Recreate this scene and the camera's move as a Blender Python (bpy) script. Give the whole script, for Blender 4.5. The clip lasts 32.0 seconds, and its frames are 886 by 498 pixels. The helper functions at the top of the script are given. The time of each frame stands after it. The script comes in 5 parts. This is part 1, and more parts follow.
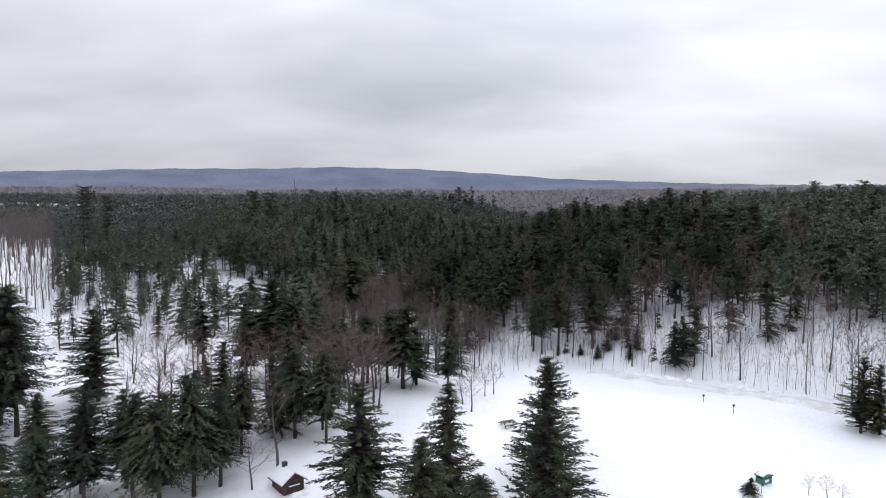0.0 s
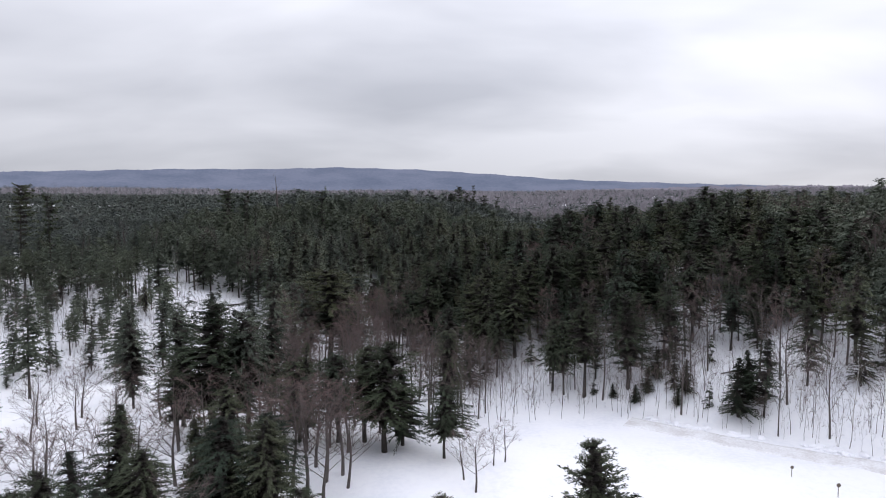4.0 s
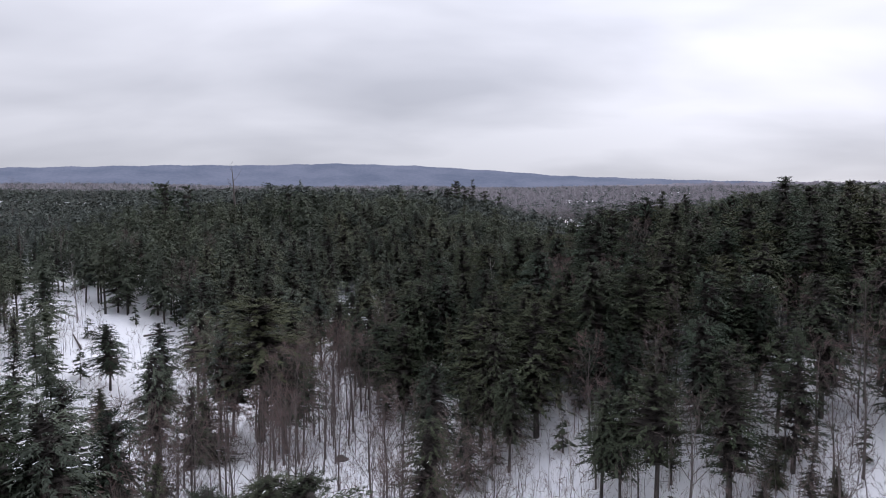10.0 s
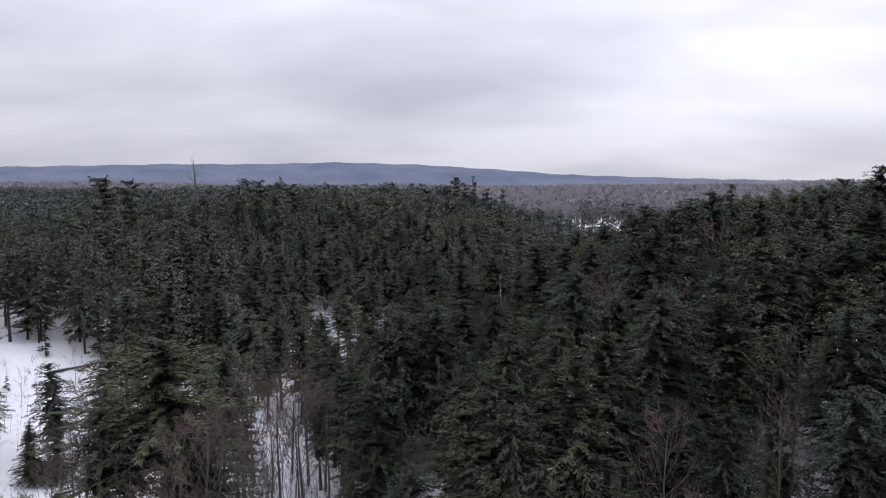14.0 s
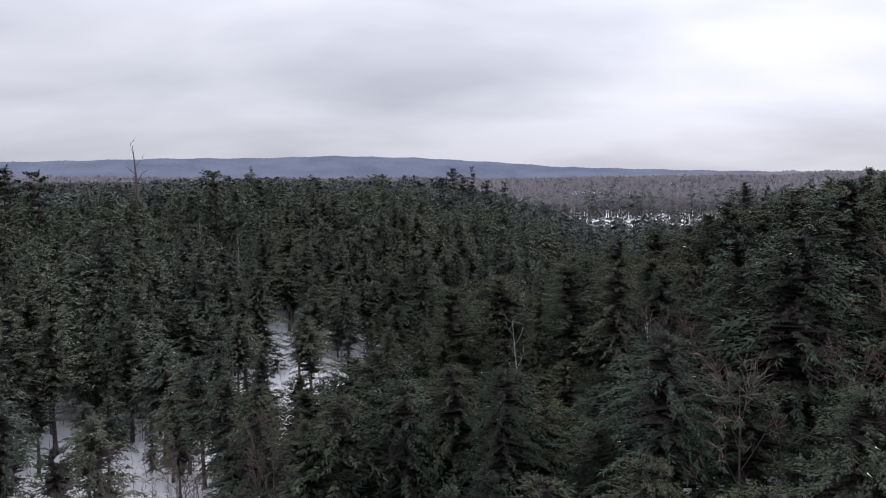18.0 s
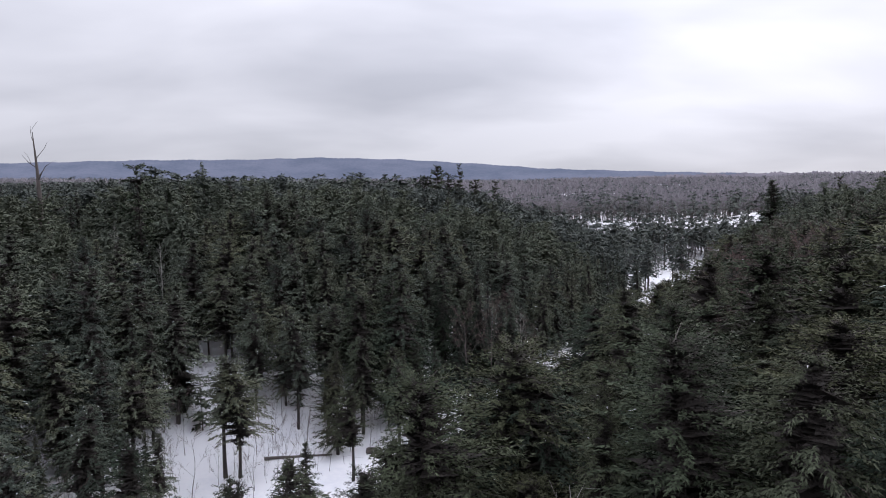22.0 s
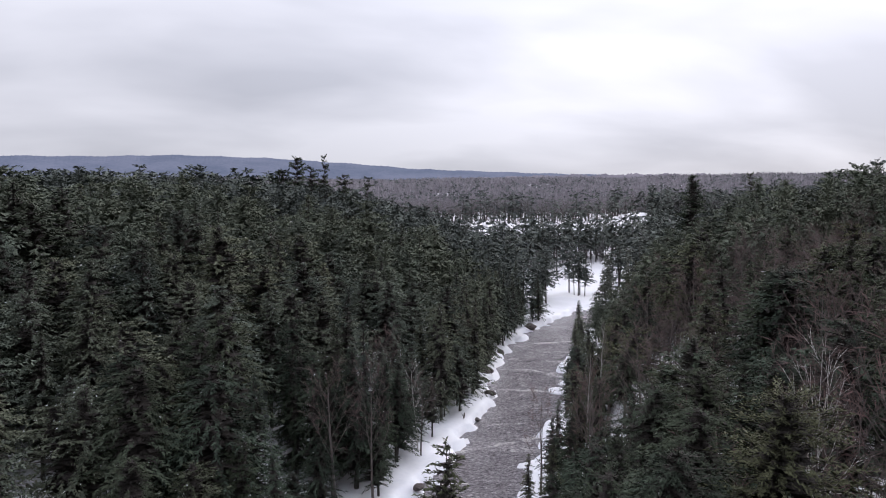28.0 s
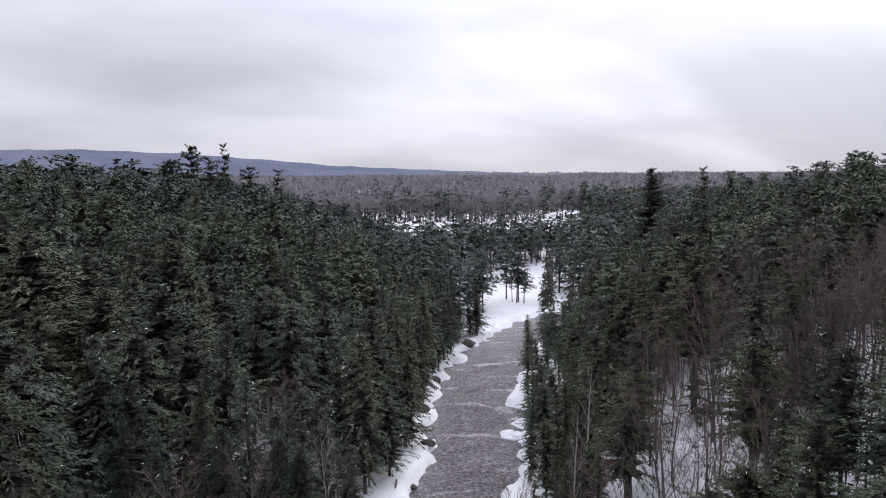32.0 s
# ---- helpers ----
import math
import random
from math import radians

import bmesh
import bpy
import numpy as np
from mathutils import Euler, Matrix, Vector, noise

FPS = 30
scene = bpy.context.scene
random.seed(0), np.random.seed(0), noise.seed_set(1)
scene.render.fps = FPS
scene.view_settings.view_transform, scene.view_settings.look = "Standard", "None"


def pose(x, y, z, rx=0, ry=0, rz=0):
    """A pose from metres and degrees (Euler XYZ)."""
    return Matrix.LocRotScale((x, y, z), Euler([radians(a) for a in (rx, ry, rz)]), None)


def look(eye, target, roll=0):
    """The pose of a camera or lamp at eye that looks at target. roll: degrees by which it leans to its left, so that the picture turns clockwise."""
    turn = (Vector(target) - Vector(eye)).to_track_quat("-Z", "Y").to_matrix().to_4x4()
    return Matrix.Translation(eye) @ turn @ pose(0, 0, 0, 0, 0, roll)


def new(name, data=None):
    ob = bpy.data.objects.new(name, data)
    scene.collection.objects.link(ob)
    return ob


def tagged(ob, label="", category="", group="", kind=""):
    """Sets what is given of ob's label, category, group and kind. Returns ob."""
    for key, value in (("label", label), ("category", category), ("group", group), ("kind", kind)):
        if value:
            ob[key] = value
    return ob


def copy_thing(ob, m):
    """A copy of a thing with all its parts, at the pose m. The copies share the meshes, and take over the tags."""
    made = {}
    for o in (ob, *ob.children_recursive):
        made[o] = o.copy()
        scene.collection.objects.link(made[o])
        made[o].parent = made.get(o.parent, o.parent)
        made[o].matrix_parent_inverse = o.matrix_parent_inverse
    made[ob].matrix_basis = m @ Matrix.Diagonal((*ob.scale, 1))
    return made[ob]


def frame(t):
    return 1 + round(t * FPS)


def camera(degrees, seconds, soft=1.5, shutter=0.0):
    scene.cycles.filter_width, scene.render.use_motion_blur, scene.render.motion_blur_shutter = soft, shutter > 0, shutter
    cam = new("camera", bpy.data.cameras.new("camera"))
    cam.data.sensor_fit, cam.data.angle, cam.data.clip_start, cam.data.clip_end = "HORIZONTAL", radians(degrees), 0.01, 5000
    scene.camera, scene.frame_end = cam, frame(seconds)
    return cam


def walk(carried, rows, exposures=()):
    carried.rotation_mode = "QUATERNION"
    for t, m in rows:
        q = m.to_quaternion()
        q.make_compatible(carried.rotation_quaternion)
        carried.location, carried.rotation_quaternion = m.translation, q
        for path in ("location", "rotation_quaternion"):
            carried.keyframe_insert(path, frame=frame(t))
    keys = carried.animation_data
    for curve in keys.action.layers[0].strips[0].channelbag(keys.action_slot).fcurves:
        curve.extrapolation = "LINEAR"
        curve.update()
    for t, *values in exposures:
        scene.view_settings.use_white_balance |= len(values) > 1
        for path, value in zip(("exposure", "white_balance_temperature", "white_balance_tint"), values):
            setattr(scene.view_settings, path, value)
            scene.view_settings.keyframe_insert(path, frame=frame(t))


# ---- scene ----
cam = camera(67.3, 32.0, soft=1.0)
METRES, EYE, TILT, LEAN, TURN = 190.0, 26.5, -3.45, 0.0, 0.0
ROWS = [
    (0.0, 0.0, 0.0, 0.0, 0.0, 0.0, -0.0),
    (0.5, 0.0003, 0.016, 0.0014, 0.01, 0.03, -0.01),
    (1.0, 0.0006, 0.0321, 0.0025, 0.0, 0.04, -0.03),
    (1.5, 0.0009, 0.048, 0.0037, 0.01, 0.05, -0.04),
    (2.0, 0.0013, 0.0642, 0.0045, 0.01, 0.1, -0.05),
    (2.5, 0.0019, 0.0803, 0.0057, 0.02, 0.11, -0.06),
    (3.0, 0.0022, 0.0964, 0.007, 0.03, 0.08, -0.07),
    (3.5, 0.0027, 0.1124, 0.0082, 0.04, 0.07, -0.04),
    (5.5, 0.0061, 0.1771, 0.0138, 0.08, -0.02, -0.04),
    (6.0, 0.0067, 0.1933, 0.0149, 0.06, -0.04, -0.05),
    (6.5, 0.0073, 0.2095, 0.0158, 0.07, -0.05, -0.04),
    (7.0, 0.0077, 0.2256, 0.0167, 0.05, -0.09, -0.04),
    (7.5, 0.0083, 0.2416, 0.0175, 0.04, -0.08, -0.06),
    (8.0, 0.0091, 0.2576, 0.0186, 0.03, -0.09, -0.06),
    (8.5, 0.0097, 0.2738, 0.0197, 0.0, -0.13, -0.03),
    (9.0, 0.0106, 0.2901, 0.0206, -0.0, -0.22, -0.04),
    (9.5, 0.0116, 0.3063, 0.0218, 0.0, -0.25, -0.01),
    (10.0, 0.0121, 0.322, 0.0228, -0.02, -0.24, -0.03),
    (10.5, 0.0127, 0.3379, 0.0238, -0.02, -0.24, 0.01),
    (11.0, 0.0134, 0.3541, 0.0243, 0.0, -0.23, -0.01),
    (11.5, 0.0137, 0.3701, 0.0251, -0.01, -0.22, -0.01),
    (12.0, 0.0144, 0.3863, 0.0259, 0.01, -0.22, -0.02),
    (12.5, 0.0151, 0.4025, 0.027, 0.03, -0.24, -0.01),
    (13.0, 0.0154, 0.4186, 0.0281, 0.03, -0.28, 0.05),
    (13.5, 0.0162, 0.4349, 0.0292, 0.06, -0.31, 0.04),
    (14.0, 0.0168, 0.451, 0.0303, 0.03, -0.33, 0.02),
    (14.5, 0.0177, 0.4672, 0.0314, 0.0, -0.39, 0.07),
    (16.5, 0.0218, 0.5346, 0.0368, 0.0, -0.91, 0.31),
    (17.0, 0.0224, 0.5507, 0.0379, -0.03, -0.95, 0.31),
    (17.5, 0.0232, 0.5668, 0.0388, -0.02, -0.94, 0.33),
    (18.0, 0.0239, 0.5827, 0.0397, -0.02, -0.91, 0.35),
    (18.5, 0.0246, 0.5986, 0.0403, -0.04, -0.87, 0.33),
    (19.0, 0.0252, 0.6143, 0.0409, -0.06, -0.82, 0.35),
    (19.5, 0.0257, 0.6302, 0.0416, -0.09, -0.81, 0.38),
    (20.0, 0.0261, 0.6457, 0.0424, -0.15, -0.8, 0.41),
    (20.5, 0.0267, 0.6616, 0.0432, -0.23, -0.77, 0.44),
    (21.0, 0.0273, 0.6776, 0.0438, -0.4, -0.75, 0.42),
    (21.5, 0.0277, 0.6934, 0.0445, -0.73, -0.75, 0.39),
    (22.0, 0.0285, 0.709, 0.0455, -1.16, -0.75, 0.45),
    (22.5, 0.0292, 0.7243, 0.0466, -1.67, -0.75, 0.48),
    (23.0, 0.0299, 0.7398, 0.0475, -2.25, -0.76, 0.48),
    (23.5, 0.0305, 0.755, 0.0486, -2.95, -0.78, 0.46),
    (24.0, 0.0313, 0.7694, 0.0496, -3.7, -0.75, 0.58),
    (24.5, 0.0322, 0.784, 0.0504, -4.59, -0.73, 0.57),
    (25.0, 0.033, 0.7983, 0.0514, -5.67, -0.73, 0.67),
    (25.5, 0.0338, 0.8125, 0.052, -6.75, -0.73, 0.7),
    (27.5, 0.0396, 0.871, 0.0535, -11.23, -0.82, 1.03),
    (28.0, 0.0419, 0.8851, 0.0545, -12.25, -0.88, 1.1),
    (28.5, 0.0441, 0.8992, 0.0554, -13.22, -0.94, 1.17),
    (29.0, 0.0466, 0.9132, 0.0563, -14.2, -0.97, 1.21),
    (29.5, 0.0492, 0.9272, 0.0571, -15.11, -1.0, 1.26),
    (30.0, 0.052, 0.941, 0.0576, -15.83, -1.02, 1.32),
    (30.5, 0.0552, 0.9546, 0.058, -16.54, -1.04, 1.35),
    (31.0, 0.0585, 0.9681, 0.0585, -17.35, -1.09, 1.34),
    (31.5, 0.062, 0.9812, 0.0591, -18.12, -1.15, 1.39),
    (32.0, 0.0657, 0.9942, 0.0596, -18.9, -1.22, 1.43),
]
walk(cam, [(t, pose(0, 0, EYE, TILT, LEAN, TURN) @ pose(METRES * x, METRES * y, METRES * z, 90 + pitch, roll, yaw)) for t, x, y, z, yaw, pitch, roll in ROWS],
     exposures=[(0.0, 0.12, 6450, 11), (6.0, 0.12, 6400, 12), (13.0, 0.12, 6330, 14), (32.0, 0.15, 6380, 14)])

# ---------------- world and light ----------------
SUN_AZ, SUN_EL = radians(42), radians(27)
world = bpy.data.worlds.new("overcast_sky")
scene.world = world
world.use_nodes = True
wn, wl = world.node_tree.nodes, world.node_tree.links
wn.clear()


def wnode(kind, **kw):
    n = wn.new(kind)
    for k, v in kw.items():
        n.inputs[k].default_value = v
    return n


def wmath(op, a, b=None, clamp=False):
    n = wn.new("ShaderNodeMath")
    n.operation, n.use_clamp = op, clamp
    for i, v in enumerate((a, b)):
        if v is None:
            continue
        if isinstance(v, (int, float)):
            n.inputs[i].default_value = v
        else:
            wl.new(v, n.inputs[i])
    return n.outputs[0]


w_out = wn.new("ShaderNodeOutputWorld")
w_bg = wn.new("ShaderNodeBackground")
w_sky = wn.new("ShaderNodeTexSky")
w_sky.sky_type, w_sky.sun_disc = "NISHITA", False
w_sky.sun_elevation, w_sky.sun_rotation = SUN_EL, SUN_AZ
w_co = wn.new("ShaderNodeTexCoord")
w_sep = wn.new("ShaderNodeSeparateXYZ")
wl.new(w_co.outputs["Generated"], w_sep.inputs[0])
w_up = wmath("MAXIMUM", w_sep.outputs[2], 0.0)
# the cloud deck: directions laid on a level sheet above the land
w_den = wmath("ADD", w_up, 0.25)
w_cx, w_cy = wmath("DIVIDE", w_sep.outputs[0], w_den), wmath("DIVIDE", w_sep.outputs[1], w_den)
w_com = wn.new("ShaderNodeCombineXYZ")
wl.new(w_cx, w_com.inputs[0]), wl.new(w_cy, w_com.inputs[1])
w_map = wn.new("ShaderNodeMapping")
w_map.inputs["Scale"].default_value = (0.75, 1.15, 1)
w_map.inputs["Location"].default_value = (3.1, 1.7, 0.4)
wl.new(w_com.outputs[0], w_map.inputs[0])
w_n1 = wnode("ShaderNodeTexNoise", Scale=1.5, Detail=4.0, Roughness=0.45, Distortion=0.2)
w_n2 = wnode("ShaderNodeTexNoise", Scale=0.55, Detail=3.0, Roughness=0.45)
wl.new(w_map.outputs[0], w_n1.inputs["Vector"]), wl.new(w_map.outputs[0], w_n2.inputs["Vector"])
w_mix = wmath("ADD", wmath("MULTIPLY", w_n1.outputs[0], 0.55), wmath("MULTIPLY", w_n2.outputs[0], 0.45))
w_ramp = wn.new("ShaderNodeValToRGB")
w_ramp.color_ramp.elements[0].position, w_ramp.color_ramp.elements[0].color = 0.38, (0.72, 0.745, 0.83, 1)
w_ramp.color_ramp.elements[1].position, w_ramp.color_ramp.elements[1].color = 0.62, (1.10, 1.12, 1.21, 1)
wl.new(w_mix, w_ramp.inputs[0])
# an overcast sky brightens from the horizon to overhead
w_dot = wn.new("ShaderNodeVectorMath")
w_dot.operation = "DOT_PRODUCT"
wl.new(w_co.outputs["Generated"], w_dot.inputs[0])
w_dot.inputs[1].default_value = (math.sin(SUN_AZ) * math.cos(SUN_EL), math.cos(SUN_AZ) * math.cos(SUN_EL), math.sin(SUN_EL))
w_glow = wmath("MULTIPLY", wmath("POWER", wmath("MAXIMUM", w_dot.outputs["Value"], 0.0), 6.0), 0.33)
w_grad = wmath("ADD", wmath("ADD", 0.47, w_glow), wmath("MULTIPLY", wmath("POWER", w_up, 1.1), 1.4))
w_cl = wn.new("ShaderNodeMix")
w_cl.data_type, w_cl.blend_type = "RGBA", "MULTIPLY"
w_cl.inputs[0].default_value = 1.0
wl.new(w_ramp.outputs[0], w_cl.inputs[6])
w_gc = wn.new("ShaderNodeCombineColor")
for i in range(3):
    wl.new(w_grad, w_gc.inputs[i])
wl.new(w_gc.outputs[0], w_cl.inputs[7])
w_sk = wn.new("ShaderNodeMix")
w_sk.data_type, w_sk.blend_type = "RGBA", "MULTIPLY"
w_sk.inputs[0].default_value = 1.0
wl.new(w_sky.outputs[0], w_sk.inputs[6])
w_sk.inputs[7].default_value = (0.1, 0.1, 0.1, 1)
w_all = wn.new("ShaderNodeMix")
w_all.data_type = "RGBA"
w_all.inputs[0].default_value = 0.97
wl.new(w_sk.outputs[2], w_all.inputs[6]), wl.new(w_cl.outputs[2], w_all.inputs[7])
wl.new(w_all.outputs[2], w_bg.inputs[0])
w_bg.inputs[1].default_value = 1.0
wl.new(w_bg.outputs[0], w_out.inputs[0])

sun = new("sun", bpy.data.lights.new("sun", "SUN"))
sun.data.energy, sun.data.angle, sun.data.color = 1.0, radians(25), (1.0, 0.97, 0.93)
sun.matrix_world = look((0, 0, 400), (-math.sin(SUN_AZ) * 100 * math.cos(SUN_EL), -math.cos(SUN_AZ) * 100 * math.cos(SUN_EL), 400 - 100 * math.sin(SUN_EL)))


# ---------------- materials ----------------
def material(name, rough=0.8, spec=0.3, metal=0.0):
    m = bpy.data.materials.new(name)
    m.use_nodes = True
    b = m.node_tree.nodes["Principled BSDF"]
    b.inputs["Roughness"].default_value = rough
    b.inputs["Specular IOR Level"].default_value = spec
    b.inputs["Metallic"].default_value = metal
    return m, m.node_tree.nodes, m.node_tree.links, b


def ramp(nodes, stops):
    r = nodes.new("ShaderNodeValToRGB")
    while len(r.color_ramp.elements) < len(stops):
        r.color_ramp.elements.new(0.5)
    for e, (p, c) in zip(r.color_ramp.elements, stops):
        e.position, e.color = p, (*c, 1)
    return r


def noisy(name, stops, scale=2.0, detail=6.0, rough=0.85, spec=0.25, bump=0.0, bump_scale=20.0, stretch=(1, 1, 1), fine=0.35, fine_scale=30.0, coords="Object"):
    """A surface with two scales of variation: patches and grain."""
    m, n, l, b = material(name, rough, spec)
    co = n.new("ShaderNodeTexCoord")
    mp = n.new("ShaderNodeMapping")
    mp.inputs["Scale"].default_value = stretch
    l.new(co.outputs[coords], mp.inputs[0])
    a = n.new("ShaderNodeTexNoise")
    a.inputs["Scale"].default_value, a.inputs["Detail"].default_value = scale, detail
    f = n.new("ShaderNodeTexNoise")
    f.inputs["Scale"].default_value, f.inputs["Detail"].default_value = fine_scale, 4.0
    l.new(mp.outputs[0], a.inputs["Vector"]), l.new(mp.outputs[0], f.inputs["Vector"])
    mx = n.new("ShaderNodeMix")
    mx.inputs[0].default_value = fine
    l.new(a.outputs[0], mx.inputs[2]), l.new(f.outputs[0], mx.inputs[3])
    r = ramp(n, stops)
    l.new(mx.outputs[0], r.inputs[0])
    l.new(r.outputs[0], b.inputs["Base Color"])
    if bump:
        bp = n.new("ShaderNodeBump")
        bp.inputs["Strength"].default_value = bump
        bp.inputs["Distance"].default_value = 0.1
        g = n.new("ShaderNodeTexNoise")
        g.inputs["Scale"].default_value, g.inputs["Detail"].default_value = bump_scale, 5.0
        l.new(mp.outputs[0], g.inputs["Vector"])
        l.new(g.outputs[0], bp.inputs["Height"]), l.new(bp.outputs[0], b.inputs["Normal"])
    return m


def leafy(name, dark, light, warm, rough=0.7):
    """Needles or twigs: tints that vary from spray to spray and from tree to tree."""
    m, n, l, b = material(name, rough, 0.06)
    oi, ge, co = n.new("ShaderNodeObjectInfo"), n.new("ShaderNodeNewGeometry"), n.new("ShaderNodeTexCoord")
    mix1, mix2 = n.new("ShaderNodeMix"), n.new("ShaderNodeMix")
    mix1.data_type = mix2.data_type = "RGBA"
    mix1.inputs[6].default_value, mix1.inputs[7].default_value = (*dark, 1), (*light, 1)
    mix2.inputs[7].default_value = (*warm, 1)
    tree = n.new("ShaderNodeTexNoise")
    tree.inputs["Scale"].default_value, tree.inputs["Detail"].default_value = 0.23, 2.0
    l.new(ge.outputs["Position"], tree.inputs["Vector"])
    spread = n.new("ShaderNodeMapRange")
    spread.inputs[1].default_value, spread.inputs[2].default_value = 0.39, 0.61
    l.new(tree.outputs[0], spread.inputs[0])
    half = n.new("ShaderNodeMix")
    half.inputs[0].default_value = 0.78
    l.new(ge.outputs["Random Per Island"], half.inputs[2]), l.new(spread.outputs[0], half.inputs[3])
    l.new(half.outputs[0], mix1.inputs[0])
    l.new(mix1.outputs[2], mix2.inputs[6])
    add = n.new("ShaderNodeMath")
    add.operation = "ADD"
    l.new(oi.outputs["Random"], add.inputs[0])
    add.inputs[1].default_value = 0.37
    p = n.new("ShaderNodeMath")
    p.operation = "FRACT"
    l.new(add.outputs[0], p.inputs[0])
    q = n.new("ShaderNodeMath")
    q.operation = "POWER"
    l.new(p.outputs[0], q.inputs[0])
    q.inputs[1].default_value = 2.0
    l.new(q.outputs[0], mix2.inputs[0])
    l.new(mix2.outputs[2], b.inputs["Base Color"])
    return m


SNOW = noisy("snow", [(0.3, (0.74, 0.75, 0.80)), (0.5, (0.84, 0.84, 0.87)), (0.75, (0.88, 0.88, 0.90))], scale=0.12, rough=0.6, spec=0.3, bump=0.35, bump_scale=0.9, fine_scale=1.7)
NEEDLES = leafy("hemlock_needles", (0.016, 0.022, 0.017), (0.076, 0.100, 0.073), (0.092, 0.101, 0.065))
PINE_NEEDLES = leafy("pine_needles", (0.017, 0.023, 0.017), (0.084, 0.105, 0.068), (0.104, 0.107, 0.062))
SPRUCE_NEEDLES = leafy("spruce_needles", (0.014, 0.020, 0.015), (0.072, 0.090, 0.060), (0.088, 0.088, 0.056))
# paler, bluer needles beyond the near trees: haze mixed into the colour
HAZED_MID = leafy("mid_hazed_needles", (0.043, 0.054, 0.048), (0.134, 0.158, 0.124), (0.150, 0.158, 0.106))
TWIGS = leafy("bare_twigs", (0.085, 0.064, 0.060), (0.185, 0.145, 0.136), (0.158, 0.104, 0.098), 0.85)
# twigs and needles of the plain, greyed and lightened to carry haze
HAZED_TWIGS = leafy("hazed_bare_twigs", (0.185, 0.174, 0.188), (0.300, 0.282, 0.300), (0.255, 0.226, 0.230), 0.9)
HAZED_PLAIN = leafy("plain_hazed_needles", (0.07, 0.085, 0.088), (0.11, 0.125, 0.125), (0.09, 0.10, 0.095))
BARK = noisy("conifer_bark", [(0.3, (0.022, 0.019, 0.018)), (0.7, (0.075, 0.064, 0.058))], scale=3, bump=0.6, stretch=(1, 1, 0.25))
GREY_BARK = noisy("hardwood_bark", [(0.3, (0.055, 0.046, 0.043)), (0.7, (0.16, 0.138, 0.13))], scale=3, bump=0.4, stretch=(1, 1, 0.3))
WHITE_BARK = noisy("birch_bark", [(0.35, (0.12, 0.11, 0.105)), (0.45, (0.5, 0.48, 0.46)), (0.75, (0.66, 0.64, 0.62))], scale=6, stretch=(0.6, 0.6, 2.5))
PALE_BARK = noisy("dead_wood", [(0.3, (0.17, 0.16, 0.15)), (0.7, (0.36, 0.345, 0.33))], scale=4, bump=0.3, stretch=(1, 1, 0.2))

# ---------------- the lie of the land ----------------
LEFT_FOOT = [(-420, 10), (-150, 74), (-92, 100), (-61, 124), (-42, 147), (-28, 180), (-18, 206), (-4, 214), (10, 229), (22, 252), (33, 277), (41, 298), (54, 318), (62, 345), (56, 380), (40, 430), (-10, 470), (-140, 520), (-420, 560), (-900, 300)]
RIGHT_FOOT = [(170, 20), (80, 76), (56, 92), (28, 111), (12, 119), (0, 129), (-9, 143), (-7, 162), (3, 182), (14, 200), (30, 222), (42, 244), (58, 264), (67, 283), (77, 298), (91, 311), (118, 324), (165, 334), (260, 345), (420, 350), (620, 200), (420, -40)]
RIVER = [(2, 190), (9, 204), (17, 218), (29, 237.5), (36, 251), (43.5, 267), (50, 282), (59, 296), (70, 309), (83, 321), (106, 333), (142, 344), (200, 352)]


def sided(x, y, poly):
    """How far inside a closed outline each place lies (outside: minus)."""
    best = np.full(np.shape(x), 1e9)
    inside = np.zeros(np.shape(x), bool)
    for (ax, ay), (bx, by) in zip(poly, poly[1:] + poly[:1]):
        dx, dy = bx - ax, by - ay
        t = np.clip(((x - ax) * dx + (y - ay) * dy) / (dx * dx + dy * dy), 0, 1)
        best = np.minimum(best, np.hypot(x - ax - t * dx, y - ay - t * dy))
        if dy:
            inside ^= ((ay > y) != (by > y)) & (x < (y - ay) / dy * dx + ax)
    return np.where(inside, best, -best)


def along(x, y, line):
    """The distance to an open line, and how far along it the nearest place lies."""
    best, where, run = np.full(np.shape(x), 1e9), np.zeros(np.shape(x)), 0.0
    for (ax, ay), (bx, by) in zip(line, line[1:]):
        dx, dy = bx - ax, by - ay
        ln = math.hypot(dx, dy)
        t = np.clip(((x - ax) * dx + (y - ay) * dy) / (ln * ln), 0, 1)
        d = np.hypot(x - ax - t * dx, y - ay - t * dy)
        where = np.where(d < best, run + t * ln, where)
        best = np.minimum(best, d)
        run += ln
    return best, where


def wave(x, y, size, k=0.0):
    """Cheap smooth unevenness between about -1 and 1."""
    a, b = x / size, y / size
    return (np.sin(a * 1.3 + 2.1 * np.sin(b * 0.9 + k) + k) + np.sin(b * 1.7 + 1.6 * np.sin(a * 1.1 - k) + 2 * k) + 0.6 * np.sin(2.9 * a - 2.3 * b + 3 * k)) / 2.6


def smooth(a, b, v):
    t = np.clip((v - a) / (b - a), 0, 1)
    return t * t * (3 - 2 * t)


WATER = -1.5
# bare snowy stretches of the bluff: west and east ends, reach from the origin
CLEARINGS = [(82, 118, 449, 484), (121, 147, 449, 483), (149, 184, 440, 497)]


